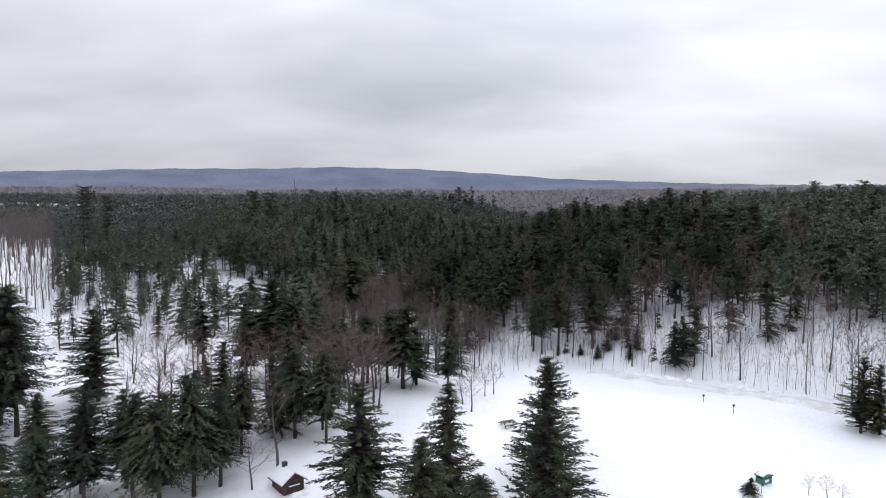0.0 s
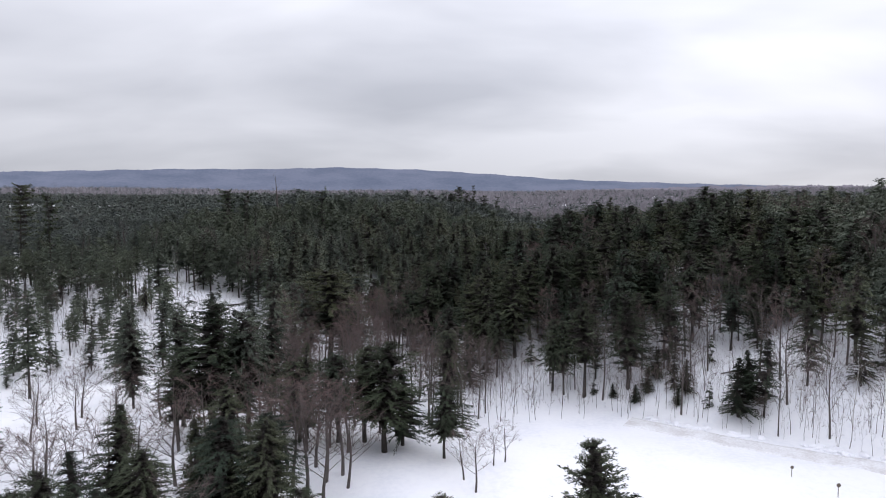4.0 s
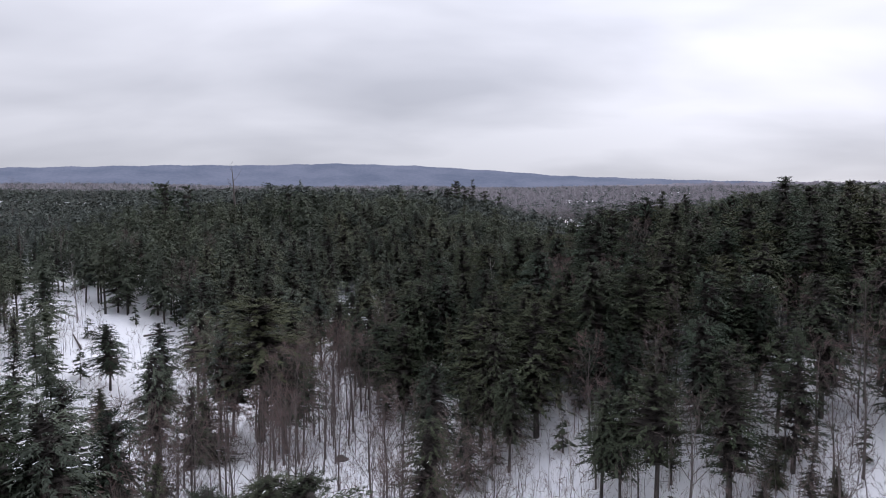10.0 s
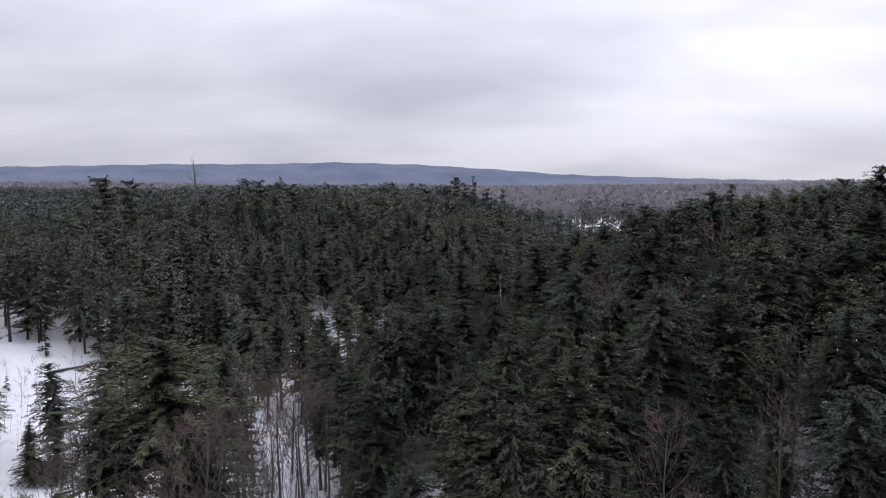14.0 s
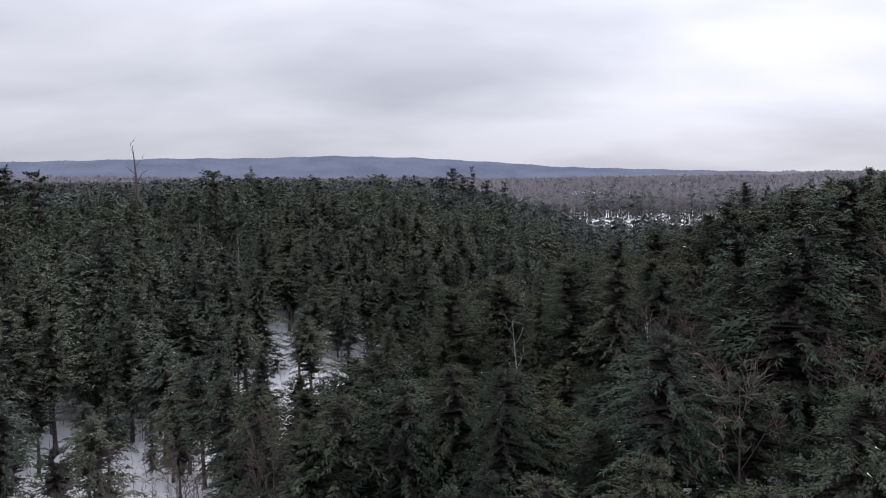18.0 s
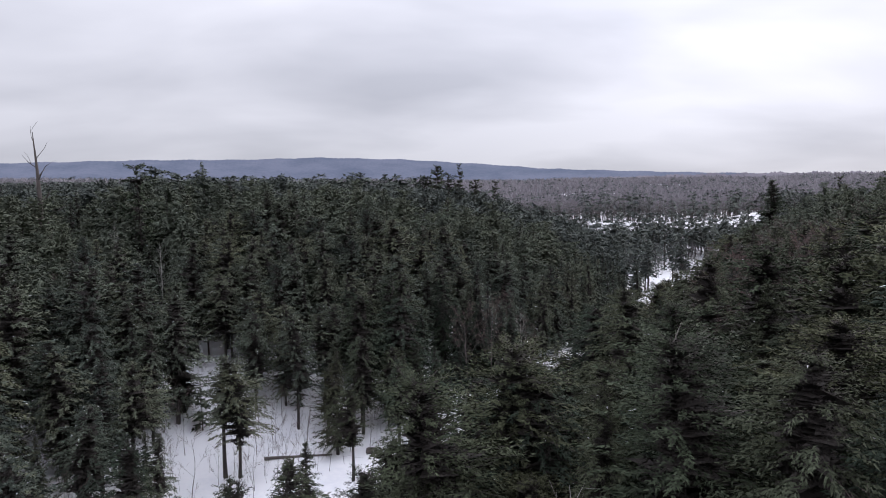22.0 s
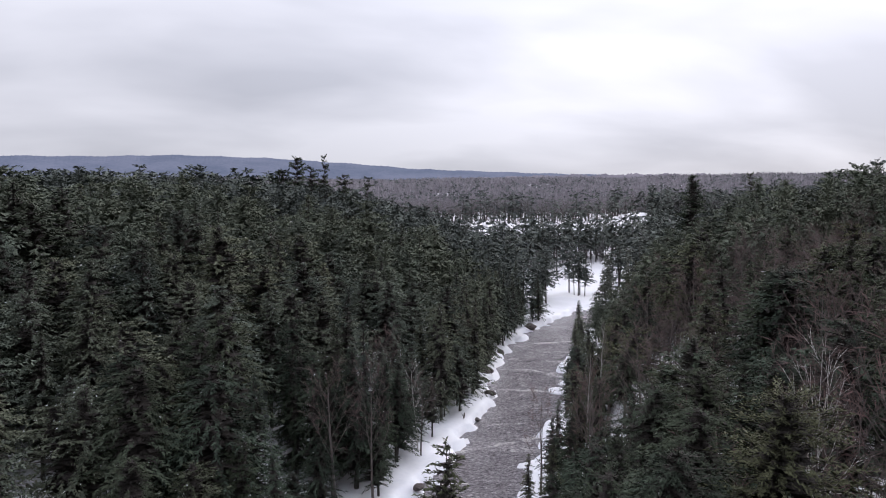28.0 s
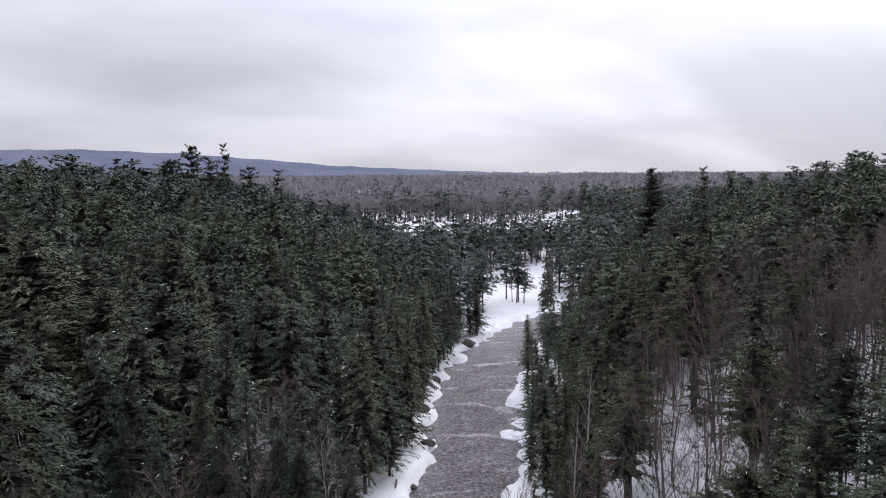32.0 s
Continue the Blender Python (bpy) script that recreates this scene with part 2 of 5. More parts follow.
def ground_z(x, y):
    x, y = np.asarray(x, float), np.asarray(y, float)
    dl, dr = sided(x, y, LEFT_FOOT), sided(x, y, RIGHT_FOOT)
    z = -0.16 * np.clip(92 - y, 0, 34) * smooth(140, 60, np.abs(x))
    hl = 15.0 * (1 - np.exp(-np.maximum(dl, 0) / 30))
    nose = smooth(215, 250, y)
    hr = (18.0 + 1.5 * nose) * (1 - np.exp(-np.maximum(dr, 0) / (25 - 8 * nose)))
    hill = hl + hr
    z = z + hill + hill / 15 * 1.4 * wave(x, y, 14, 0.7)
    r = np.hypot(x, y)
    z = z + 0.12 * wave(x, y, 3.1, 1.3) + 0.05 * wave(x, y, 0.9, 2.2) * smooth(300, 150, r)
    # the low ground beyond the river's bend, a bluff, then the long rise of the plain
    z = z + 6 * smooth(345, 430, r) + 9 * smooth(461, 476, r) + 43 * smooth(476, 1650, r)
    z = z + smooth(480, 700, r) * 5 * wave(x, y, 95, 1.9)
    z = z + 5 * np.exp(-((x - 170) / 15) ** 2 - ((y - 466) / 15) ** 2)
    d, s = along(x, y, RIVER)
    edge = 5.4 - 1.2 * np.exp(-((s - 60) / 13) ** 2) + 1.5 * wave(x, y, 3.4, 4.0) + 1.1 * wave(x, y, 1.5, 1.0) + 0.6 * wave(x, y, 0.75, 2.6)
    d = d + 8 * smooth(14, 0, s)
    bank = np.maximum(z, -0.75) + 0.2 * wave(x, y, 2.0, 0.4)
    cut = smooth(edge - 0.4, edge + 0.5, d)
    z = np.where(d < edge + 12, (WATER - 0.9) * (1 - cut) + (bank - 0.55 * smooth(edge + 12, edge, d)) * cut, z)
    return z


def axis(knots):
    """Grid lines: each (end, step) carries on from the last end."""
    out = [knots[0][0]]
    for end, step in knots[1:]:
        n = max(1, round((end - out[-1]) / step))
        out += list(np.linspace(out[-1], end, n + 1)[1:])
    return np.array(out)


def mesh_from(name, verts, faces, mats, which=None, flat=True, normals=None):
    """A mesh from arrays: faces of one size each, which: a slot for each face, normals: one for each vertex."""
    me = bpy.data.meshes.new(name)
    groups = [f for f in (faces if isinstance(faces, (list, tuple)) else [faces]) if len(f)]
    me.vertices.add(len(verts))
    me.vertices.foreach_set("co", np.asarray(verts, np.float32).ravel())
    loops = np.concatenate([f.ravel() for f in groups])
    sizes = np.concatenate([np.full(len(f), f.shape[1]) for f in groups])
    starts = np.concatenate([[0], np.cumsum(sizes)[:-1]])
    me.loops.add(len(loops))
    me.loops.foreach_set("vertex_index", loops.astype(np.int32))
    me.polygons.add(len(sizes))
    me.polygons.foreach_set("loop_start", starts.astype(np.int32))
    me.polygons.foreach_set("loop_total", sizes.astype(np.int32))
    for m in mats:
        me.materials.append(m)
    if which is not None:
        me.polygons.foreach_set("material_index", np.asarray(which, np.int32))
    me.polygons.foreach_set("use_smooth", np.full(len(sizes), not flat))
    me.update(calc_edges=True)
    me.validate()
    if normals is not None:
        me.attributes.new("custom_normal", "FLOAT_VECTOR", "POINT").data.foreach_set("vector", np.asarray(normals, np.float32).ravel())
        me.update()
    return me


gx = axis([(-4500, 0), (-1500, 290), (-500, 60), (-200, 15), (-110, 4), (-30, 2), (0, 1.1), (75, 0.7), (90, 1.1), (130, 3), (240, 6), (600, 20), (1500, 60), (4500, 290)])
gy = axis([(-700, 0), (-60, 80), (40, 12), (200, 2), (315, 0.8), (345, 1.25), (480, 4), (1100, 16), (1700, 60), (4500, 270)])
GX, GY = np.meshgrid(gx, gy)
GZ = ground_z(GX, GY)
nx, ny = len(gx), len(gy)
idx = np.arange(nx * ny).reshape(ny, nx)
quads = np.stack([idx[:-1, :-1], idx[:-1, 1:], idx[1:, 1:], idx[1:, :-1]], -1).reshape(-1, 4)
ground = new("ground", mesh_from("ground", np.stack([GX, GY, GZ], -1).reshape(-1, 3), quads, [SNOW], flat=False))
tagged(ground, "deep white snow over a valley floor and wooded hills", "ground", kind="structure")

# water: one strip along the river's bed
WATER_MAT, n, l, b = material("river_water", 0.16, 0.5)
b.inputs["Base Color"].default_value = (0.05, 0.042, 0.042, 1)
co = n.new("ShaderNodeTexCoord")
mp = n.new("ShaderNodeMapping")
mp.inputs["Rotation"].default_value = (0, 0, radians(28))
mp.inputs["Scale"].default_value = (0.9, 1.5, 1)
l.new(co.outputs["Object"], mp.inputs[0])
nz = n.new("ShaderNodeTexNoise")
nz.inputs["Scale"].default_value, nz.inputs["Detail"].default_value, nz.inputs["Roughness"].default_value, nz.inputs["Distortion"].default_value = 2.6, 8, 0.7, 0.4
l.new(mp.outputs[0], nz.inputs["Vector"])
foam = n.new("ShaderNodeTexNoise")
foam.inputs["Scale"].default_value, foam.inputs["Detail"].default_value, foam.inputs["Distortion"].default_value = 0.35, 8, 0.8
foam.inputs["Roughness"].default_value = 0.62
l.new(mp.outputs[0], foam.inputs["Vector"])
# pale tones hold sky sheen and ripple glints in the colour, besides the foam
fr = ramp(n, [(0.34, (0.090, 0.078, 0.084)), (0.48, (0.20, 0.178, 0.192)), (0.60, (0.33, 0.30, 0.315)), (0.74, (0.66, 0.62, 0.60))])
bands = n.new("ShaderNodeTexWave")
bands.inputs["Scale"].default_value, bands.inputs["Distortion"].default_value, bands.inputs["Detail"].default_value, bands.inputs["Detail Scale"].default_value = 0.028, 12.0, 5.0, 1.3
bands.bands_direction = "Y"
l.new(mp.outputs[0], bands.inputs["Vector"])


def reckon(op, a_, b_, c_=None):
    """One step of arithmetic on sockets and numbers."""
    m_ = n.new("ShaderNodeMath")
    m_.operation = op
    for i_, v_ in enumerate((a_, b_, c_)):
        if isinstance(v_, (int, float)):
            m_.inputs[i_].default_value = v_
        elif v_ is not None:
            l.new(v_, m_.inputs[i_])
    return m_.outputs[0]


crest = reckon("POWER", bands.outputs["Fac"], 26.0)
broken = n.new("ShaderNodeMapRange")
broken.inputs[1].default_value, broken.inputs[2].default_value = 0.44, 0.60
l.new(foam.outputs[0], broken.inputs[0])
rapid = reckon("MULTIPLY", crest, reckon("MULTIPLY", broken.outputs[0], 0.2))
mixed = reckon("MULTIPLY_ADD", foam.outputs[0], 0.38, rapid)
# ripple noise also lightens the colour, as painted glints
chop = reckon("MULTIPLY_ADD", nz.outputs[0], 1.35, mixed)
l.new(reckon("SUBTRACT", chop, 0.37), fr.inputs[0]), l.new(fr.outputs[0], b.inputs["Base Color"])
b.inputs["Roughness"].default_value = 0.2
bp = n.new("ShaderNodeBump")
bp.inputs["Strength"].default_value, bp.inputs["Distance"].default_value = 1.0, 0.5
l.new(nz.outputs[0], bp.inputs["Height"]), l.new(bp.outputs[0], b.inputs["Normal"])
pts = []
for (ax, ay), (bx, by) in zip(RIVER, RIVER[1:]):
    k = max(2, round(math.hypot(bx - ax, by - ay) / 2.5))
    pts += [(ax + (bx - ax) * i / k, ay + (by - ay) * i / k) for i in range(k)]
pts = np.array(pts)
tang = np.gradient(pts, axis=0)
tang /= np.linalg.norm(tang, axis=1)[:, None]
across = np.stack([tang[:, 1], -tang[:, 0]], 1)
cols = np.linspace(-9, 9, 11)
wv = pts[:, None, :] + across[:, None, :] * cols[None, :, None]
wz = WATER + 0.06 * wave(wv[..., 0], wv[..., 1], 1.1, 0.3)
wi = np.arange(wv.shape[0] * 11).reshape(-1, 11)
wq = np.stack([wi[:-1, :-1], wi[:-1, 1:], wi[1:, 1:], wi[1:, :-1]], -1).reshape(-1, 4)
water = new("water", mesh_from("water", np.concatenate([wv, wz[..., None]], -1).reshape(-1, 3), wq, [WATER_MAT], flat=False))
tagged(water, "dark rippled river water with pale foam over shallows", "river", kind="structure")


# distant ridges
def ridge(name, radius, depth, top, mat, label, seed, rough=1.0):
    az = np.radians(np.arange(-75, 95, 0.06))
    rows = np.linspace(0, 1, 9)
    crest = top(np.degrees(az))
    rg = np.random.RandomState(seed)
    tree = np.repeat(rg.rand(len(az) // 2 + 1), 2)[:len(az)] * rough + rg.rand(len(az)) * rough * 0.7
    v = []
    for t in rows:
        rr = radius + depth * t
        z = 15 + (crest - 15) * smooth(0, 1, t * 0.5 + 0.5) ** 1.5 * (0.55 + 0.45 * t) + 2.5 * wave(az * radius, rr, 90, seed)
        if t == 1:
            z = crest + tree
        v.append(np.stack([np.sin(az) * rr, np.cos(az) * rr, z], -1))
    v = np.array(v)
    i = np.arange(v.shape[0] * v.shape[1]).reshape(v.shape[0], v.shape[1])
    q = np.stack([i[:-1, :-1], i[:-1, 1:], i[1:, 1:], i[1:, :-1]], -1).reshape(-1, 4)
    return tagged(new(name, mesh_from(name, v.reshape(-1, 3), q, [mat], flat=False)), label, "hill", kind="structure")


# woods on both ridges, their colours shifted blue and pale as painted haze
HAZED_RIDGE = noisy("hazed_wooded_hill", [(0.35, (0.115, 0.135, 0.185)), (0.6, (0.165, 0.18, 0.235))], scale=0.004, fine_scale=0.05, rough=1.0, spec=0.0, stretch=(1, 1, 3))
HAZED_RISE = noisy("hazed_wooded_rise", [(0.35, (0.15, 0.14, 0.165)), (0.6, (0.215, 0.20, 0.225))], scale=0.01, fine_scale=0.08, rough=1.0, spec=0.0, stretch=(1, 1, 3))


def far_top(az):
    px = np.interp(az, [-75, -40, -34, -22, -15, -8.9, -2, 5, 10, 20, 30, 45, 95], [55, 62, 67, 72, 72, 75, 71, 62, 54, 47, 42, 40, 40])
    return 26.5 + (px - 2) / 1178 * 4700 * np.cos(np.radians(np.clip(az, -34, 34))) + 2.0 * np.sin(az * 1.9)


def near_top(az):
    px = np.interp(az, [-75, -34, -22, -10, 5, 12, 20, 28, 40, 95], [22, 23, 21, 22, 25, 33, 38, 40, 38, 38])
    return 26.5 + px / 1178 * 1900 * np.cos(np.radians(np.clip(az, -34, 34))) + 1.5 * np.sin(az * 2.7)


ridge("backdrop_far_ridge", 4000, 700, far_top, HAZED_RIDGE, "long blue-grey wooded ridge along the horizon", 3, 3.0)
ridge("backdrop_near_ridge", 1500, 400, near_top, HAZED_RISE, "grey-brown leafless woods on a low distant rise", 5, 3.5)


# ---------------- trees ----------------
def unit(v):
    return v / np.maximum(np.linalg.norm(v, axis=-1, keepdims=True), 1e-9)


def tube(path, radii, sides=6):
    """A tapered tube along a path: vertices and triangles."""
    path = np.asarray(path, float)
    a = np.linspace(0, 2 * math.pi, sides, endpoint=False)
    d = unit(np.gradient(path, axis=0))
    ref = np.where(np.abs(d[:, 2:3]) > 0.9, [[1.0, 0, 0]], [[0, 0, 1.0]])
    u = unit(np.cross(d, ref))
    w = np.cross(d, u)
    v = path[:, None] + (u[:, None] * np.cos(a)[None, :, None] + w[:, None] * np.sin(a)[None, :, None]) * np.asarray(radii)[:, None, None]
    i = np.arange(len(path) * sides).reshape(len(path), sides)
    j = np.roll(i, -1, 1)
    f = np.concatenate([np.stack([i[:-1], j[:-1], j[1:]], -1).reshape(-1, 3), np.stack([i[:-1], j[1:], i[1:]], -1).reshape(-1, 3)])
    return v.reshape(-1, 3), f


def kites(p, d, ln, wd, rg, roll=0.5):
    """Pointed tufts of needles or twigs from places p along ways d."""
    side = unit(np.cross(d, np.array([0, 0, 1.0]) + rg.normal(0, roll, p.shape)))
    ln, wd = ln[:, None], wd[:, None]
    back = rg.uniform(0.0, 0.35, (len(p), 1))
    v = np.stack([p + side * wd / 2 + d * ln * back, p - side * wd / 2, p + d * ln - np.array([0, 0, 0.12]) * ln], 1)
    return v.reshape(-1, 3), np.arange(len(p) * 3).reshape(-1, 3)


def rounded(v, f, seed=1):
    """Normals that follow the round of the crown, so that each tuft takes the light of its bough; faces wound to suit them."""
    rg = np.random.RandomState(seed)
    out = unit(v * [1, 1, 0])
    tri = np.zeros((len(v), 3))
    tri[f] = rg.normal(0, 0.34, (len(f), 1, 3))
    nm_ = unit(out * 0.62 + [0, 0, 0.72] + tri)
    face = np.cross(v[f[:, 1]] - v[f[:, 0]], v[f[:, 2]] - v[f[:, 0]])
    wrong = (face * nm_[f].mean(1)).sum(1) < 0
    f = f.copy()
    f[wrong] = f[wrong][:, ::-1]
    return nm_, f


def join(pieces):
    """Several (vertices, faces) as one."""
    vs, fs, k = [], [], 0
    for v, f in pieces:
        vs.append(v), fs.append(f + k)
        k += len(v)
    return np.concatenate(vs), np.concatenate(fs)


def conifer(seed, style, boughs, steps, spray, limbs=True, snow=20, thin=0.36, sides=6):
    """A conifer 15 m high: trunk and crown as arrays; slots 0 needles, 1 bark and the crown's shaded inside, 2 snow."""
    rg = np.random.RandomState(seed)
    H = 15.0
    zb, R, pw, up, droop, whorl = {
        "hemlock": (0.32, 4.1, 0.50, 0.10, 0.28, 0.3),
        "pine": (0.36, 4.1, 0.40, 0.20, 0.16, 0.7),
        "spruce": (0.08, 2.9, 0.90, -0.12, 0.18, 0.3),
        "plume": (0.62, 2.5, 0.16, 0.06, 0.04, 0.88),
        "fir": (0.22, 3.5, 0.85, 0.04, 0.22, 0.4),
        "open": (0.10, 3.7, 0.66, 0.04, 0.02, 0.65),
    }[style]
    zb *= rg.uniform(0.35, 1.3)
    lean = rg.normal(0, 0.3, 2)
    tz = np.array([0, 0.15, 0.4, 0.7, 0.9, 1.0]) if sides > 3 else np.array([0, 0.5, 1.0])
    rad = np.interp(tz, [0, 0.15, 0.4, 0.7, 0.9, 1.0], [0.24, 0.19, 0.15, 0.09, 0.045, 0.012])
    bend = np.stack([lean[0] * tz ** 2 + 0.12 * np.sin(tz * 5 + seed), lean[1] * tz ** 2 + 0.12 * np.cos(tz * 4 + seed), tz * H], 1)
    trunk = tube(bend, rad * (1.2 if style == "pine" else 1.0), sides)
    u = np.sort(rg.rand(boughs) ** 0.9)
    nw = max(4, boughs // 6)
    u = u * (1 - whorl) + (np.round(u * nw) / nw + rg.normal(0, 0.008, boughs)) * whorl
    u = np.clip(u, 0, 0.985)
    z0 = (zb + (1 - zb) * u) * H
    gap = np.interp(u * nw, np.arange(nw + 2), 0.35 + 0.9 * rg.rand(nw + 2))
    low = np.minimum(1, 0.4 + u * 3.2) if style not in ("spruce", "fir") else np.minimum(1, 0.8 + u)
    ln = R * (1 - u) ** pw * low * (gap if style in ("pine", "plume") else 1.0) * (0.68 + 0.55 * rg.rand(boughs)) + 0.2
    az = rg.rand(boughs) * 2 * math.pi
    ln *= 1 + 0.25 * np.cos(az - rg.rand() * 6.28)
    base = np.stack([np.interp(z0, bend[:, 2], bend[:, 0]), np.interp(z0, bend[:, 2], bend[:, 1]), z0], 1)
    head = np.stack([np.cos(az), np.sin(az)], 1)
    rise = up + (0.25 if style == "plume" else 0.4) * u ** 3 + rg.normal(0, 0.13, boughs)
    s = 0.14 + 0.86 * (np.arange(steps) + 0.35) / steps
    pos, way, size = [], [], []
    for t in s:
        p = base.copy()
        p[:, :2] += head * (ln * t)[:, None]
        p[:, 2] += ln * (rise * t - droop * t * t)
        slope = rise - 2 * droop * t
        for sd in (-1, 1):
            turn = sd * (0.45 + 0.5 * rg.rand(boughs)) * (1.15 - 0.5 * t)
            c, q = np.cos(turn), np.sin(turn)
            d = np.stack([head[:, 0] * c - head[:, 1] * q, head[:, 0] * q + head[:, 1] * c, slope + rg.normal(0.0, 0.32, boughs)], 1)
            pos.append(p + rg.normal(0, 0.07, p.shape)), way.append(unit(d))
            size.append(spray * (0.6 + 0.7 * rg.rand(boughs)) * np.clip(0.28 + ln / R * 1.0, 0.32, 1.1))
    pos, way, size = np.concatenate(pos), np.concatenate(way), np.concatenate(size)
    parts = [kites(pos, way, size, size * thin * np.where(np.repeat(s < 0.36, 2 * boughs), 1.5, 1.0), rg, 0.9)]
    inner = np.repeat(s < 0.36, 2 * boughs)
    # inner tufts take the dark bark slot, painting shade into the crown's heart
    slots = [np.where(inner & (spray < 0.57), 1, 0)]
    tip = kites(np.repeat(bend[-1:], 4, 0) - [0, 0, 0.4], unit(np.stack([rg.normal(0, 0.3, 4), rg.normal(0, 0.3, 4), np.ones(4)], 1)), np.full(4, 0.6), np.full(4, 0.2), rg)
    parts.append(tip), slots.append(np.zeros(4, int))
    # inner wood sheets added to shade the crown, broad at the trunk, narrowing outwards
    way0 = unit(np.stack([head[:, 0], head[:, 1], rise - 0.5 * droop], 1))
    near = spray < 0.57
    parts.append(kites(base - way0 * 0.1, way0, ln * (0.56 if near else 0.46), 0.2 + ln * (0.32 if near else 0.22), rg, 0.35)), slots.append(np.full(boughs, 1 if near else 0))
    if snow:
        k = rg.randint(int(len(pos) * 0.5), len(pos), snow)
        parts.append(kites(pos[k] + way[k] * 0.12 + [0, 0, 0.12], unit(way[k] * [1, 1, 0.15]), 0.14 + 0.28 * rg.rand(snow), np.full(snow, 0.045 if sides > 5 else 0.075), rg, 0.15)), slots.append(np.full(snow, 2))
    if limbs:
        for i in range(0, boughs, 2):
            ts = np.array([0, 0.5, 0.95])
            pth = base[i] + np.stack([head[i, 0] * ln[i] * ts, head[i, 1] * ln[i] * ts, ln[i] * (rise[i] * ts - droop * ts * ts)], 1)
            parts.append(tube(pth, [0.035, 0.022, 0.006], 3)), slots.append(np.ones(12, int))
        for i in range(6):
            h = H * (0.06 + zb * rg.rand())
            a = rg.rand() * 6.28
            o = np.array([np.interp(h, bend[:, 2], bend[:, 0]), np.interp(h, bend[:, 2], bend[:, 1]), h])
            w = np.array([math.cos(a), math.sin(a), 0.1])
            parts.append(tube([o, o + w * 0.6, o + w * (0.9 + rg.rand())], [0.03, 0.02, 0.005], 3)), slots.append(np.ones(12, int))
    v, f = join(parts)
    return trunk, (v, f, np.concatenate(slots))


def bare(seed, limbs=13, subs=4, twigs=3, H=13.0, spread=0.5, width=0.16, lean=0.5, fine=0.03):
    """A leafless hardwood: trunk, and branches down to twigs."""
    rg = np.random.RandomState(seed)
    tz = np.linspace(0, 1, 6)
    ax, ay = rg.normal(0, lean, 2)
    path = np.stack([ax * tz ** 2 + 0.15 * np.sin(tz * 6 + seed), ay * tz ** 2 + 0.15 * np.cos(tz * 5), tz * H * 0.93], 1)
    trunk = tube(path, width * np.array([1.15, 0.9, 0.72, 0.5, 0.28, 0.06]), 5)
    parts, slots = [], []
    for i in range(limbs):
        t = 0.28 + 0.66 * (i + rg.rand()) / limbs
        o = np.array([np.interp(t, tz, path[:, k]) for k in range(3)])
        a = i * 2.4 + rg.rand()
        ln = H * spread * (1.15 - t) * (0.7 + 0.5 * rg.rand()) + 0.8
        d = unit(np.array([math.cos(a), math.sin(a), 0.9 + 0.7 * rg.rand()]))
        e1 = o + d * ln * 0.5
        e2 = e1 + unit(d + np.array([0, 0, 0.35]) + rg.normal(0, 0.12, 3)) * ln * 0.5
        r = width * 0.34 * (1.2 - t)
        parts.append(tube([o, e1, e2], [r, r * 0.6, 0.008], 3)), slots.append(np.ones(12, int))
        for j in range(subs):
            q = 0.3 + 0.65 * (j + rg.rand()) / subs
            o2 = o + (e1 - o) * min(1, q * 2) if q < 0.5 else e1 + (e2 - e1) * (q * 2 - 1)
            d2 = unit(d + rg.normal(0, 0.55, 3) + np.array([0, 0, 0.25]))
            l2 = ln * 0.42 * (1.25 - q) + 0.35
            f2 = o2 + d2 * l2
            parts.append(tube([o2, f2], [r * 0.35 + 0.006, 0.006], 3)), slots.append(np.ones(6, int))
            if twigs:
                qq = rg.rand(twigs)[:, None]
                tp = o2 + (f2 - o2) * qq
                td = unit(d2 + rg.normal(0, 0.5, (twigs, 3)) + np.array([0, 0, 0.2]))
                tl = 0.5 + 0.7 * rg.rand(twigs)
                parts.append(kites(tp, td, tl, np.full(twigs, fine), rg, 1.0)), slots.append(np.zeros(twigs, int))
    v, f = join(parts)
    return trunk, (v, f, np.concatenate(slots))


def thing(name, trunk, crown, mats, bark, label, category, group, leafed=False):
    """A tree: an empty at its foot with its trunk and crown."""
    top = tagged(new(name), label, category, group)
    a = new("trunk", mesh_from("trunk", *trunk, [bark], flat=False))
    nm_, f_ = rounded(crown[0], crown[1]) if leafed else (None, crown[1])
    c = new("crown", mesh_from("crown", crown[0], f_, mats, crown[2], flat=not leafed, normals=nm_))
    a.parent = c.parent = top
    return top


# the open snowy way up the side valley beyond the bend
SNOW_WAY = [(76, 322), (90, 341), (104, 364), (119, 385)]
SEG = [(0, 45), (4, 120), (11, 190), (19, 214)]
rng = np.random.RandomState(11)


def scatter(x0, x1, y0, y1, step, jitter=0.46):
    xs, ys = np.meshgrid(np.arange(x0, x1, step), np.arange(y0, y1, step))
    xs[1::2] += step / 2
    x, y = xs.ravel(), ys.ravel()
    return x + rng.uniform(-jitter, jitter, x.shape) * step, y + rng.uniform(-jitter, jitter, x.shape) * step


def in_view(x, y):
    """The country that the flight looks out on."""
    return (x > -0.72 * y - 12) & ((x < 0.72 * y + 8) | (x < 11 + 1.4 * (y - 180))) & (y > 40)


# dead trees: place and height of the tip
SNAGS = [(9.0, 149, 21.5), (15.5, 146, 22.0), (25.2, 178, 21.5), (38.5, 232, 14.5), (58, 226, 23.0), (10, 164, 19.5), (47, 205, 22), (-4, 242, 20), (-58, 170, 20), (34, 123, 19), (-38, 228, 25), (-4, 256, 23.5), (2.4, 230, 15.5), (-30, 223, 23), (36, 229.5, 12.5)]

